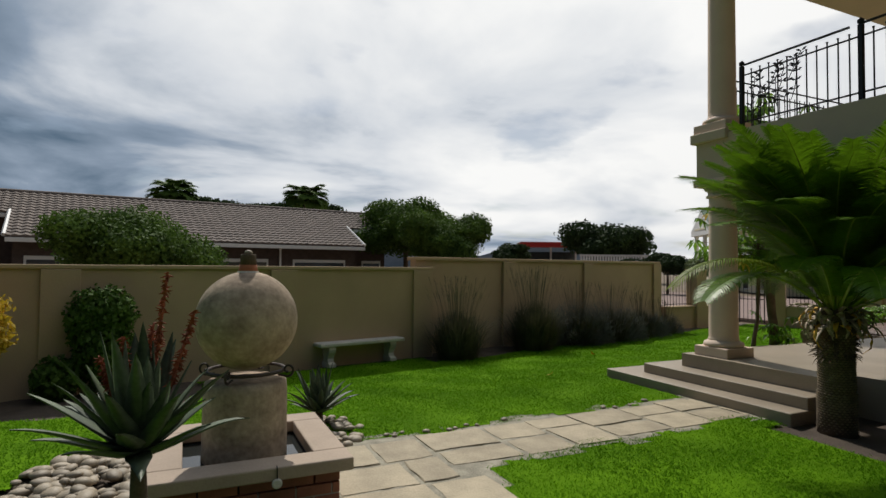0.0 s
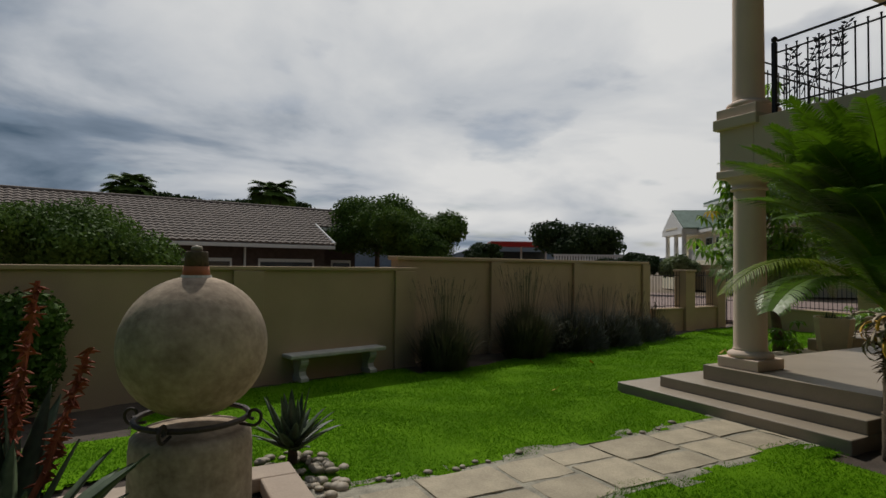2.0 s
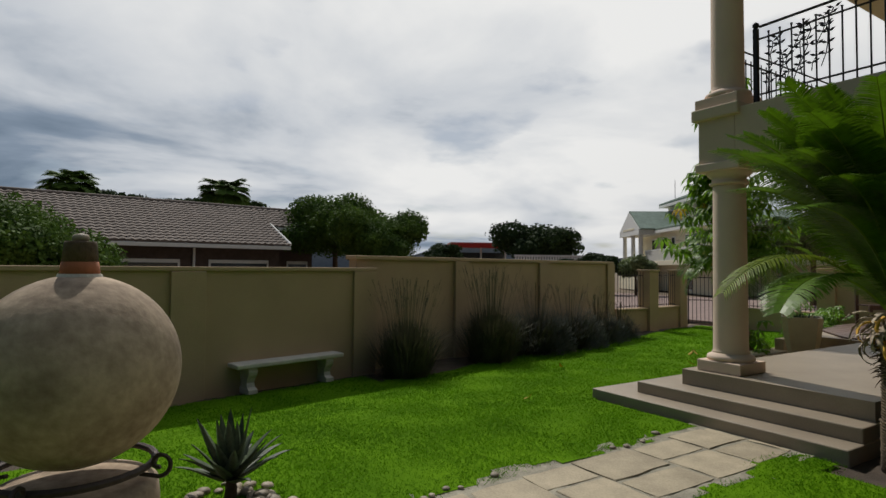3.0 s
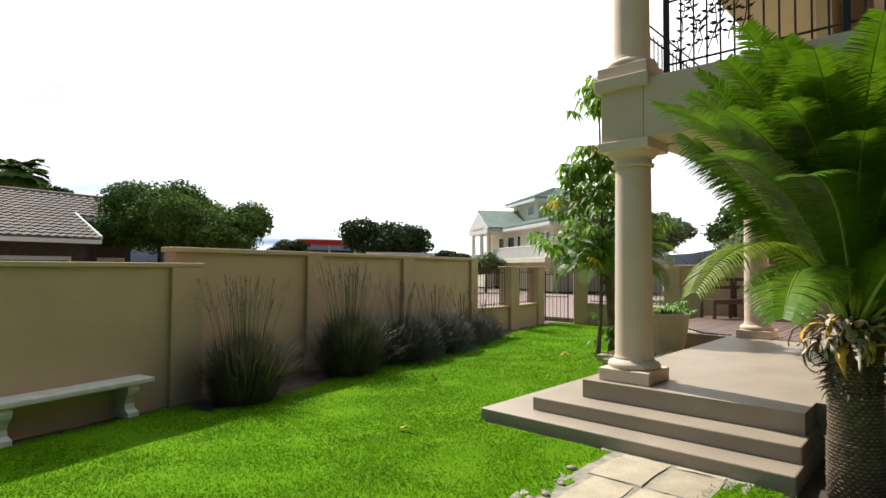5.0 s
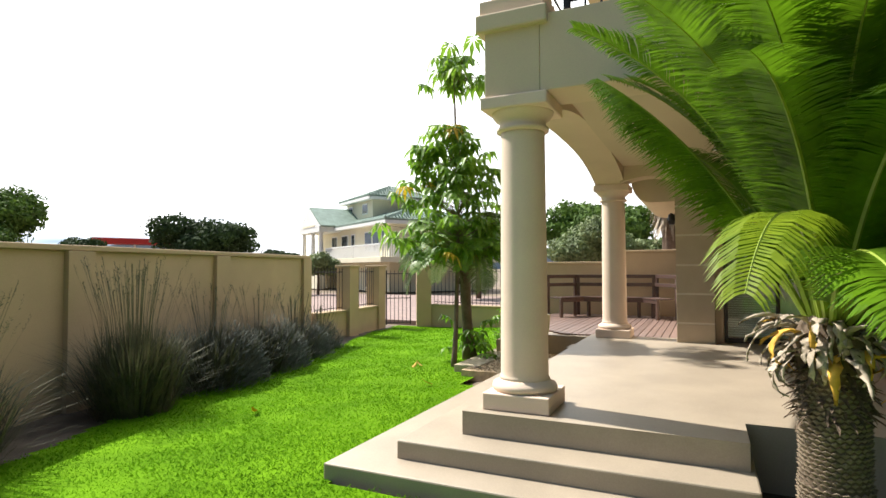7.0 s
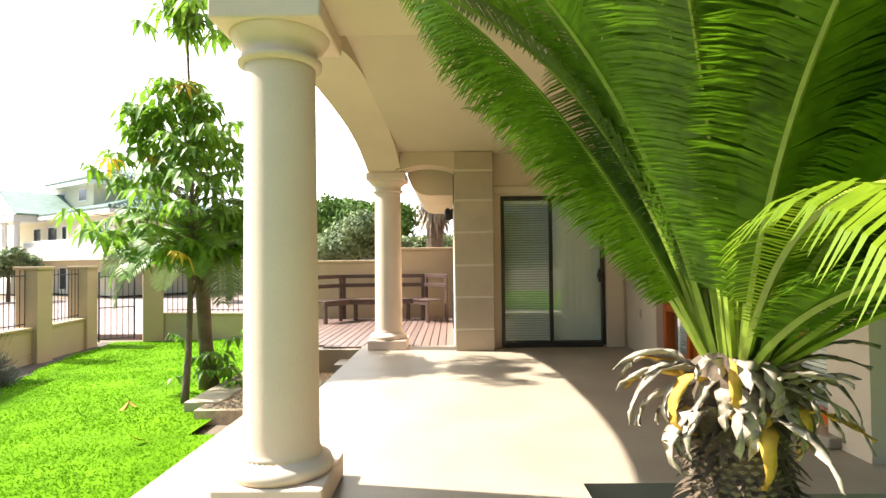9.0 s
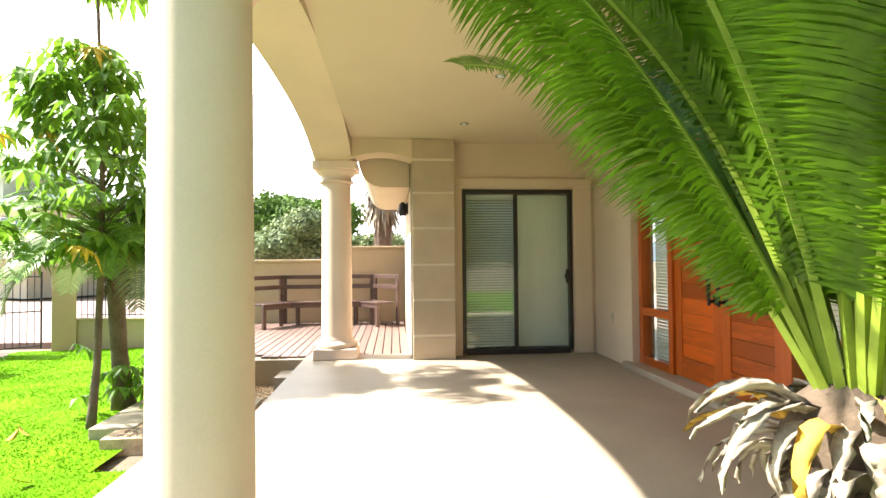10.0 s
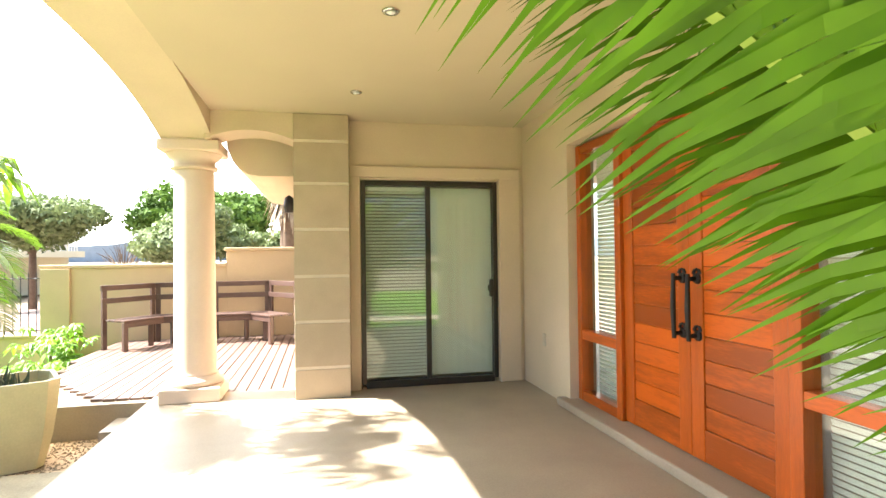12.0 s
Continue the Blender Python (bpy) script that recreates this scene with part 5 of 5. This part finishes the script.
def tree(name, x, y, clumps, n, size, material, seed, label, trunk=0.2, z=0.0, group="", cat="tree"):
    t = thing(name, pose(x, y, z), label, cat, group)
    zc = min(c[2] for c in clumps)
    part("trunk", tube([(0, 0, -0.3), (0.05, 0.02, zc * 0.5), (0, 0, zc)], [trunk, trunk * 0.8, trunk * 0.6], 10), M_BARK, t, "", True)
    for k, c in enumerate(clumps[:5]):
        part("limb", tube([(0, 0, zc * 0.7), (c[0] * 0.5, c[1] * 0.5, (zc + c[2]) * 0.5), (c[0], c[1], c[2])], [trunk * 0.5, trunk * 0.35, trunk * 0.15], 6), M_BARK, t)
    leaf_cloud(t, clumps, n, size, material, seed)
    return t


def blobs(seed, n, R, H, z, s):
    r = random.Random(seed)
    out = [(0, 0, z, R * 0.75, R * 0.75, H * 0.75)]
    for k in range(n):
        a = 2 * math.pi * k / n + r.uniform(-0.3, 0.3)
        q = r.uniform(0.45, 0.7)
        out.append((R * q * math.cos(a), R * q * math.sin(a), z + r.uniform(-0.35, 0.45) * H, R * s * r.uniform(0.8, 1.2), R * s * r.uniform(0.8, 1.2), H * s * r.uniform(0.8, 1.2)))
    return out


# shrubs by the low wall
sh = thing("conifer_shrub", pose(-1.96, 9.0, -0.13), "dense upright green shrub beside the wall", "shrub")
leaf_cloud(sh, [(0.08, 0, 0.65, 0.38, 0.38, 0.62), (0.16, 0, 1.08, 0.34, 0.34, 0.38), (-0.05, 0.05, 1.0, 0.34, 0.34, 0.45), (-0.42, -0.1, 0.25, 0.3, 0.3, 0.3)], 16000, 0.04, M_TREE, 51, "foliage", "", 0.35)
part("stem", tube([(0, 0, 0), (0, 0, 0.8)], 0.05, 8), M_BARK, sh)
ye = thing("yellow_shrub", pose(-3.15, 8.3, -0.08), "yellow-leaved garden shrub by the wall", "shrub")
leaf_cloud(ye, [(0, 0, 1.15, 0.42, 0.4, 0.32), (0.12, 0, 0.85, 0.35, 0.35, 0.3)], 2600, 0.04, M_YELLOW, 52, "foliage")
part("stem", tube([(0, 0, 0), (0, 0, 1.0)], 0.03, 8), M_BARK, ye)
for x, y, s, sd in ((14.9, 8.35, 0.42, 61), (13.9, 8.15, 0.36, 62), (12.6, 7.95, 0.30, 63)):
    b = thing("leafy_shrub", pose(x, y, 0), "bright green leafy shrub beside the deck", "shrub", "shrubs by the deck")
    r = random.Random(sd)
    vv, ff = [], []
    for k in range(46):
        umbel(vv, ff, Vector((r.gauss(0, s * 0.6), r.gauss(0, s * 0.5), r.uniform(0.1, s * 1.9))), r, 8, 0.17, 0.028, 0.7)
    raw("foliage", vv, ff, M_LEAF, b)
    part("stem", tube([(0, 0, -0.05), (0, 0, s * 1.2)], 0.02, 6), M_BARK, b)

for k, (x, y) in enumerate(((9.35, 8.5), (9.5, 8.42), (8.2, 7.6), (6.4, 8.9), (4.1, 7.2))):
    fl = thing("fallen_leaf", pose(x, y, gz(x, y) + 0.03, 12, -8, 70 * k), "curled yellow fallen leaf lying on the lawn", "leaf", "fallen leaves")
    bm = bmesh.new()
    rosette_leaf(bm, (0, 0, 0), 0, 0.1, 0.16, 0.06, 0.006, 0.8, 6)
    part("blade", bm, M_YELLOW, fl, "", True)
gc = thing("ground_cover", pose(-0.35, 3.32, 0), "low green ground cover at the basin foot", "plant")
leaf_cloud(gc, [(0, 0, 0.08, 0.32, 0.16, 0.12), (-0.4, 0.05, 0.06, 0.25, 0.14, 0.1)], 1500, 0.02, M_TREE, 55, "foliage", "", 0.2)

# ---- beyond the wall ----
tree("round_tree", -2.4, 19.6, blobs(71, 7, 2.35, 1.55, 2.2, 0.5), 42000, 0.065, M_TREE, 71, "dense round-headed green tree over the wall")
tree("round_tree", 11.8, 27.4, blobs(72, 9, 2.5, 1.9, 2.9, 0.45), 40000, 0.08, M_TREE, 72, "clipped dome-shaped green tree beyond the wall")
tree("spreading_tree", 11.9, 33.8, blobs(73, 10, 3.4, 2.5, 4.0, 0.45), 40000, 0.095, M_TREE, 73, "large dark green spreading tree behind the neighbour")
tree("far_tree", 47.4, 55.0, blobs(74, 9, 5.4, 3.0, 5.0, 0.5), 16000, 0.24, M_TREEDK, 74, "dark bushy tree far beyond the street", 0.4)
tree("far_tree", 31.0, 52.0, blobs(75, 5, 2.2, 1.2, 3.2, 0.5), 5000, 0.16, M_TREEDK, 75, "dark low tree far beyond the wall", 0.2)
tree("pepper_tree", 28.9, 15.1, blobs(76, 12, 2.5, 1.45, 3.2, 0.42), 22000, 0.11, M_OLIVE, 76, "drooping grey-green tree across the street", 0.16)
tree("olive_tree", 22.6, 8.2, blobs(77, 8, 1.5, 1.0, 2.4, 0.5), 14000, 0.075, M_OLIVE, 77, "pale olive-green bushy tree behind the yard wall", 0.12)
tree("olive_tree", 22.5, 5.6, blobs(78, 6, 1.3, 0.8, 1.9, 0.5), 9000, 0.075, M_OLIVE, 78, "pale olive-green low bush behind the yard wall", 0.12)
tree("green_tree", 31.7, 9.4, blobs(79, 9, 3.0, 1.7, 3.6, 0.5), 18000, 0.13, M_TREE, 79, "full green tree behind the yard wall", 0.2)
for x, y, z, sd in ((28.0, 27.5, 1.9, 80), (29.3, 25.8, 1.8, 81), (26.5, 29.0, 1.6, 82)):
    tree("garden_bush", x, y, blobs(sd, 5, 1.3, 0.9, z, 0.5), 5000, 0.10, M_OLIVE if sd == 81 else M_TREEDK, sd, "grey-green garden bush before the cream house", 0.1, 0, "bushes by the cream house", "bush")
for k, (x, s) in enumerate(((-1, 1.5), (3.0, 1.8), (6.0, 1.3), (10.5, 1.6))):
    tree("background_tree", x, 52.5, blobs(90 + k, 6, 3.4, 1.2, 6.2, 0.5), 5000, 0.2, M_TREEDK, 90 + k, "dark tree line behind the tiled roof", 0.3, 0, "trees behind the roof")


def far_palm(x, y, z, s, seed):
    p = thing("tall_palm", pose(x, y, 0), "tall palm tree rising behind the roofs", "palm tree", "tall palms")
    part("trunk", tube([(0, 0, -0.2), (0.1, 0, z * 0.5), (0, 0, z)], [0.22, 0.18, 0.2], 8), M_BARK, p, "", True)
    r = random.Random(seed)
    for i in range(26):
        frond(p, (0, 0, z), i * 2.4, radians(70 - 75 * i / 26), s * r.uniform(0.85, 1.1), 1.3, [M_TREE, M_RACHIS], 22, 0.55 * s, 0, 0.10, 0.3)


far_palm(-1.9, 50.0, 7.2, 1.9, 1)
far_palm(7.8, 45.7, 7.0, 1.8, 2)
# shaggy palm behind the yard wall: its dry skirt shows under the balcony
sp = thing("skirted_palm", pose(19.6, 5.25, 0), "palm with a shaggy skirt of dry grey fronds", "palm tree")
part("trunk", tube([(0, 0, -0.2), (0, 0, 2.5), (0, 0, 4.6)], [0.28, 0.24, 0.26], 12), M_BARK, sp, "", True)
bm = bmesh.new()
rr = random.Random(17)
for k in range(420):
    a = rr.uniform(0, 6.283)
    rosette_leaf(bm, (0.25 * math.cos(a), 0.25 * math.sin(a), rr.uniform(2.9, 4.6)), a, rr.uniform(-1.35, -0.9), rr.uniform(0.5, 0.9), 0.07, 0.01, -0.3, 3)
part("dry_skirt", bm, M_HUSK, sp, "grey dry hanging fronds")
for i in range(24):
    frond(sp, (0, 0, 4.7), i * 2.4, radians(75 - 60 * i / 24), 1.7, 1.2, [M_TREE, M_RACHIS], 24, 0.5, 0, 0.05, 0.3)
# bare shrub far off
bs = thing("bare_tree", pose(49.5, 18.5, 0), "leafless grey tree beyond the yard wall", "tree")
rr = random.Random(23)
bm = bmesh.new()
for k in range(46):
    a, e = rr.uniform(0, 6.283), rr.uniform(0.4, 1.4)
    p = Vector((0, 0, 0.3))
    pts = [p.copy()]
    for s in range(5):
        p = p + Vector((math.cos(a) * math.cos(e), math.sin(a) * math.cos(e), math.sin(e))) * 0.55
        a += rr.uniform(-0.5, 0.5)
        e += rr.uniform(-0.3, 0.2)
        pts.append(p.copy())
    tube(pts, [0.06, 0.05, 0.04, 0.03, 0.02, 0.012], 4, bm)
part("branches", bm, M_BARK, bs)


def roof_slab(bm, a, b, c, d, t=0.12):
    """A pitched roof slab between four corners given as points."""
    v = [Vector(q) for q in (a, b, c, d)]
    n = (v[1] - v[0]).cross(v[3] - v[0]).normalized()
    if n.z < 0:
        n = -n
    lo = [bm.verts.new(q) for q in v]
    hi = [bm.verts.new(q + n * t) for q in v]
    bm.faces.new(lo[::-1])
    bm.faces.new(hi)
    for k in range(4):
        bm.faces.new((lo[k], lo[(k + 1) % 4], hi[(k + 1) % 4], hi[k]))
    return n


def tile_rows(parent, a, b, c, d, rows, material, per=0.33, name="tile_field"):
    """Courses of rolled roof tiles from eave a-b up to ridge d-c."""
    A, B, C, D = (Vector(q) for q in (a, b, c, d))
    n = (B - A).cross(D - A).normalized()
    if n.z < 0:
        n = -n
    verts, faces = [], []
    for i in range(rows):
        k0, k1 = i / rows, (i + 1.06) / rows
        l0, r0, l1, r1 = A.lerp(D, k0), B.lerp(C, k0), A.lerp(D, min(k1, 1)), B.lerp(C, min(k1, 1))
        m = max(2, int((r0 - l0).length / per))
        o = len(verts)
        for j in range(m * 4 + 1):
            q = j / (m * 4)
            up = n * (0.13 + 0.05 * (0.5 + 0.5 * math.cos(j * math.pi / 2)))
            verts += [tuple(l0.lerp(r0, q) + up + n * 0.045), tuple(l1.lerp(r1, q) + up), tuple(l0.lerp(r0, q) + n * 0.1)]
            if j:
                z = o + 3 * j
                faces += [(z - 3, z, z + 1, z - 2), (z - 1, z + 2, z, z - 3)]
    ob = raw(name, verts, faces, material, parent)
    ob["kind"] = "stuff"
    return ob


def neighbour_house():
    h = thing("neighbour_house", pose(8.2, 30.7, 0, 0, 0, 9.0), "long brown brick house with a grey-brown tiled roof", "house")
    part("wall", box(-15.8, -0.3, 0.5, 9, -0.4, 2.6), M_DARKBRICK, h)
    part("recessed_wall", box(-0.298, 2.8, 2.8, 9, -0.4, 3.7), M_DARKBRICK, h)
    part("recessed_wall", box(-32, -15.802, 2.8, 9, -0.4, 3.7), M_DARKBRICK, h)
    low, mid, top = (0, 2.62), (2.4, 3.76), (4.8, 4.9)
    for x0, x1, a in ((-16, 0, low), (0.002, 3.1, mid), (-32, -16.002, mid)):
        bm = bmesh.new()
        roof_slab(bm, (x0, *a), (x1, *a), (x1, *top), (x0, *top))
        part("roof", bm, M_ROOFTILE, h)
        tile_rows(h, (x0, *a), (x1, *a), (x1, *top), (x0, *top), 16 if a is low else 8, M_ROOFTILE)
        part("gutter", box(x0, x1 + 0.05, a[0] - 0.12, a[0], a[1] - 0.12, a[1] + 0.06, 0.01), M_TRIM, h, "white gutter")
    bm = bmesh.new()
    roof_slab(bm, (-32, 9.6, 2.62), (3.1, 9.6, 2.62), (3.1, *top), (-32, *top))
    part("rear_roof", bm, M_ROOFTILE, h)
    for x, a, b in ((0.05, low, (2.5, 3.81)), (3.15, mid, top), (-16.05, low, (2.5, 3.81))):
        part("verge", tube([(x, a[0] - 0.05, a[1] + 0.16), (x, b[0], b[1] + 0.16)], 0.085, 6), M_TRIM, h, "white verge board")
    part("ridge", tube([(-32, 4.8, 5.06), (3.1, 4.8, 5.06)], 0.11, 8), M_ROOFTILE, h)
    part("downpipe", tube([(-4.6, 0.4, -0.2), (-4.6, 0.4, 2.5)], 0.06, 8), M_TRIM, h)
    for x0, x1 in ((-3.9, -0.9), (-8.4, -5.2), (-12.5, -9.8), (1.2, 2.5), (-15.4, -13.6)):
        y = 0.5 if x0 < 1 else 2.8
        w = part("window", box(x0, x1, y - 0.04, y + 0.02, 1.0, 1.95, 0.01), M_TRIM, h, "white framed window")
        part("pane", box(x0 + 0.1, x1 - 0.1, y - 0.06, y - 0.03, 1.08, 1.78), M_PANE, w)


def cream_house():
    # local x runs along the front towards its near corner at 0, local y away from the street
    h = thing("cream_house", pose(34.4, 23.8, -0.1, 0, 0, -123) @ Matrix.Diagonal((0.85, 0.8, 1, 1)), "large cream house with green tiled roofs and columned portico", "house")
    part("wall", box(-17, 0, 0, 11, 0, 4.9), M_CREAM, h)
    part("tower_wall", box(-14.4, -8, 2.4, 9, 4.9, 7.4), M_CREAM, h)
    A, B, C, D = (-12, -0.7, 4.85), (0.7, -0.7, 4.85), (0.7, 11.7, 4.85), (-12, 11.7, 4.85)
    P, Q = (-5.0, 5.5, 6.3), (-12, 5.5, 6.3)
    bm = bmesh.new()
    roof_slab(bm, A, B, P, Q)
    roof_slab(bm, D, C, P, Q)
    roof_slab(bm, B, C, (-5.0, 5.51, 6.3), P)
    part("roof", bm, M_GREENROOF, h)
    tile_rows(h, A, B, P, Q, 12, M_GREENROOF, 0.33, "tile_field")
    tile_rows(h, B, C, (-5.0, 5.55, 6.3), P, 12, M_GREENROOF, 0.33, "tile_field")
    part("hip_ridge", tube([(0.7, -0.7, 5.05), (-5.0, 5.5, 6.5)], 0.13, 8), M_GREENROOF, h)
    part("ridge", tube([(-12, 5.5, 6.48), (-5.0, 5.5, 6.48)], 0.13, 8), M_GREENROOF, h)
    a, b, c, d = (-15.1, 1.7, 7.35), (-7.3, 1.7, 7.35), (-7.3, 9.7, 7.35), (-15.1, 9.7, 7.35)
    p, q = (-10.6, 5.7, 8.6), (-11.8, 5.7, 8.6)
    bm = bmesh.new()
    roof_slab(bm, a, b, p, q)
    roof_slab(bm, d, c, p, q)
    roof_slab(bm, b, c, (-10.6, 5.71, 8.6), p)
    roof_slab(bm, a, d, (-11.8, 5.71, 8.6), q)
    part("tower_roof", bm, M_GREENROOF, h)
    tile_rows(h, a, b, p, q, 9, M_GREENROOF, 0.33, "tile_field")
    tile_rows(h, b, c, (-10.6, 5.75, 8.6), p, 9, M_GREENROOF, 0.33, "tile_field")
    part("tower_hip", tube([b, p], 0.14, 8), M_GREENROOF, h)
    part("eave_board", box(-12, 0.72, -0.76, -0.7, 4.68, 4.9), M_TRIM, h)
    part("eave_board", box(0.70, 0.76, -0.76, 11.7, 4.68, 4.9), M_TRIM, h)
    part("soffit", box(-12, 0.7, -0.7, 11.6, 4.70, 4.74), M_TRIM, h)
    part("tower_eave", box(-15.1, -7.3, 1.64, 1.7, 7.17, 7.39), M_TRIM, h)
    part("tower_eave", box(-7.3, -7.24, 1.64, 9.7, 7.17, 7.39), M_TRIM, h)
    part("tower_soffit", box(-15.1, -7.3, 1.7, 9.6, 7.20, 7.24), M_TRIM, h)
    part("balcony_slab", box(-17, 1.6, -1.6, 0, 2.05, 2.4, 0.02, box(0.002, 1.6, 0.002, 11, 2.05, 2.4, 0.02)), M_CREAM, h)
    front = part("balustrade", box(-10.6, 1.6, -1.58, -1.5, 3.2, 3.29, 0.01), M_TRIM, h, "white balcony railing")
    for i in range(60):
        part("baluster", box(-10.55 + i * 0.2, -10.47 + i * 0.2, -1.57, -1.52, 2.4, 3.2), M_TRIM, front)
    side = part("balustrade", box(1.5, 1.58, -1.49, 11, 3.2, 3.29, 0.01), M_TRIM, h, "white balcony railing")
    for i in range(60):
        part("baluster", box(1.52, 1.57, -1.4 + i * 0.2, -1.32 + i * 0.2, 2.4, 3.2), M_TRIM, side)
    for x in (-10.9, -13.2, -15.9):
        part("portico_column", lathe([(0.27, 2.4), (0.24, 2.6), (0.2, 4.45), (0.28, 4.6)], 14, None, (x, -1.9, 0)), M_TRIM, h, "", True)
    part("portico_floor", box(-16.4, -10.5, -2.4, -1.602, 0, 2.4, 0.02), M_CREAM, h)
    bm = bmesh.new()
    fr = [bm.verts.new((x, -2.3, z)) for x, z in ((-16.5, 4.6), (-10.4, 4.6), (-10.4, 5.05), (-13.45, 6.6), (-16.5, 5.05))]
    bk = [bm.verts.new((v.co.x, 2.39, v.co.z)) for v in fr]
    bm.faces.new(fr)
    bm.faces.new(bk[::-1])
    for k in range(5):
        bm.faces.new((fr[k], bk[k], bk[(k + 1) % 5], fr[(k + 1) % 5]))
    bmesh.ops.recalc_face_normals(bm, faces=bm.faces)
    part("pediment", bm, M_TRIM, h)
    part("pediment_band", box(-15.2, -11.7, -2.34, -2.29, 5.05, 5.2), M_CREAM, h)
    bm = bmesh.new()
    roof_slab(bm, (-10.2, -2.2, 5.0), (-10.2, 2.35, 5.0), (-13.45, 2.35, 6.68), (-13.45, -2.2, 6.68))
    roof_slab(bm, (-16.7, -2.2, 5.0), (-16.7, 2.35, 5.0), (-13.45, 2.35, 6.68), (-13.45, -2.2, 6.68))
    part("portico_roof", bm, M_GREENROOF, h)
    for x0, x1, y, z0, z1 in ((-4.6, -3.3, 0, 2.95, 4.25), (-3.0, -1.8, 0, 2.95, 4.25), (-1.2, -0.8, 0, 3.5, 4.25), (-7.6, -7.0, 0, 2.4, 4.2), (-10.0, -8.6, 0, 2.4, 4.2), (-12.6, -11.4, 0, 2.4, 4.2), (-10.3, -9.2, 2.4, 6.2, 6.9), (-13.8, -12.9, 2.4, 6.2, 6.9), (-4.5, -3.4, 0, 0.3, 1.6), (-8, -7, 0, 0.3, 1.6)):
        w = part("window", box(x0 - 0.1, x1 + 0.1, y - 0.05, y + 0.02, z0 - 0.1, z1 + 0.1), M_TRIM, h)
        part("pane", box(x0, x1, y - 0.07, y - 0.03, z0, z1), M_PANE, w)
    part("aerial", tube([(-14, 3, 7.0), (-14, 3, 9.6)], 0.03, 5), M_IRON, h)
    f = thing("white_fence", pose(26.0, 34.0, 0, 0, 0, -22), "long white slatted fence before far houses", "fence")
    part("rail", box(0, 6, 0, 0.1, 2.5, 2.65), M_TRIM, f)
    for i in range(28):
        part("slat", box(0.05 + i * 0.21, 0.17 + i * 0.21, 0.02, 0.08, 0, 2.5), M_TRIM, f)


def service_station():
    s = thing("service_canopy", pose(52.5, 74.7, 0, 0, 0, -25), "distant flat canopy with a bright red fascia", "canopy")
    part("fascia", box(-5.2, 5.2, -2, 2, 4.9, 5.6, 0.02), M_RED, s)
    part("roof_top", box(-5.2, 5.2, -1.8, 1.8, 5.6, 5.7), M_TRIM, s)
    for x in (-4, 0, 4):
        part("post", tube([(x, 0, 0), (x, 0, 4.9)], 0.15, 8), M_TRIM, s)
    part("shop", box(-4.5, 4.5, 2.2, 5, 0, 4.2), M_PANE, s)


neighbour_house()
cream_house()
service_station()
struct("road", box(16.6, 31.0, -30, 40, -0.2, -0.05), M_ROAD, "reddish paved street beyond the fence", "road")
bm = bmesh.new()
rows = []
for i in range(91):
    a = radians(-60 + 1.6 * i)
    R = 900
    hgt = 26 + 26 * noise.noise((i * 0.16, 0.3, 0)) + 7 * noise.noise((i * 0.7, 2, 0))
    rows.append([bm.verts.new((R * math.cos(a), R * math.sin(a), -5)), bm.verts.new((R * math.cos(a), R * math.sin(a), max(6, hgt)))])
for a, b in zip(rows, rows[1:]):
    bm.faces.new((a[0], b[0], b[1], a[1]))
struct("backdrop_hills", bm, M_HILL, "distant hills on the horizon with blue haze painted into their colour", "backdrop")


# ---- flagstones of the path ----
def flagstones():
    p = thing("pavement_path", pose(0, 0, 0), "flagstone garden path with sandy mortar joints", "path", "", "structure")
    bm = sheet(-0.2, 5.2, -3.6, 5.6, 0.1, lambda x, y: any(on_path(x + a, y + b) for a, b in ((0, 0), (0.12, 0), (-0.12, 0), (0, 0.12), (0, -0.12))), lambda x, y: -0.001 + 0.008 * noise.noise((x * 9, y * 9, 5)))
    part("joint_bed", bm, M_SLABJOINT, p, "", True)
    r = random.Random(15)

    def slab(x0, x1, y0, y1):
        g = 0.022
        bm = bmesh.new()
        pts = []
        for (xa, ya), (xb, yb) in zip(((x0, y0), (x1, y0), (x1, y1), (x0, y1)), ((x1, y0), (x1, y1), (x0, y1), (x0, y0))):
            for k in range(3):
                q = k / 3
                x, y = xa + (xb - xa) * q, ya + (yb - ya) * q
                cx, cy = (x0 + x1) / 2, (y0 + y1) / 2
                x += math.copysign(g, cx - x) + r.uniform(-0.014, 0.014)
                y += math.copysign(g, cy - y) + r.uniform(-0.014, 0.014)
                pts.append((x, y))
        prism(pts, -0.05, 0.006 + r.uniform(-0.004, 0.006), bm)
        top = [e for e in bm.edges if all(v.co.z > 0 for v in e.verts)]
        bmesh.ops.bevel(bm, geom=top, offset=0.008, segments=1, affect="EDGES")
        part("flagstone", bm, M_SLAB, p)

    x = 1.15
    while x < 4.85:
        w = r.uniform(0.48, 0.72)
        x1 = min(x + w, 4.93)
        base = 4.30 + 0.04 * (x - 1)
        sp = base + r.uniform(0.40, 0.56)
        slab(x, x1, base + r.uniform(-0.03, 0.03), sp)
        slab(x + r.uniform(-0.04, 0.0), x1, sp, 5.20 + 0.03 * (x - 1) + r.uniform(-0.03, 0.03))
        x = x1
    y = 5.15
    while y > -3.3:
        h = r.uniform(0.42, 0.6)
        m = r.uniform(0.62, 0.85)
        slab(0.14, m, y - h, y)
        slab(m, 1.14 if y > 4.2 else 1.33, y - h, y)
        y -= h


flagstones()
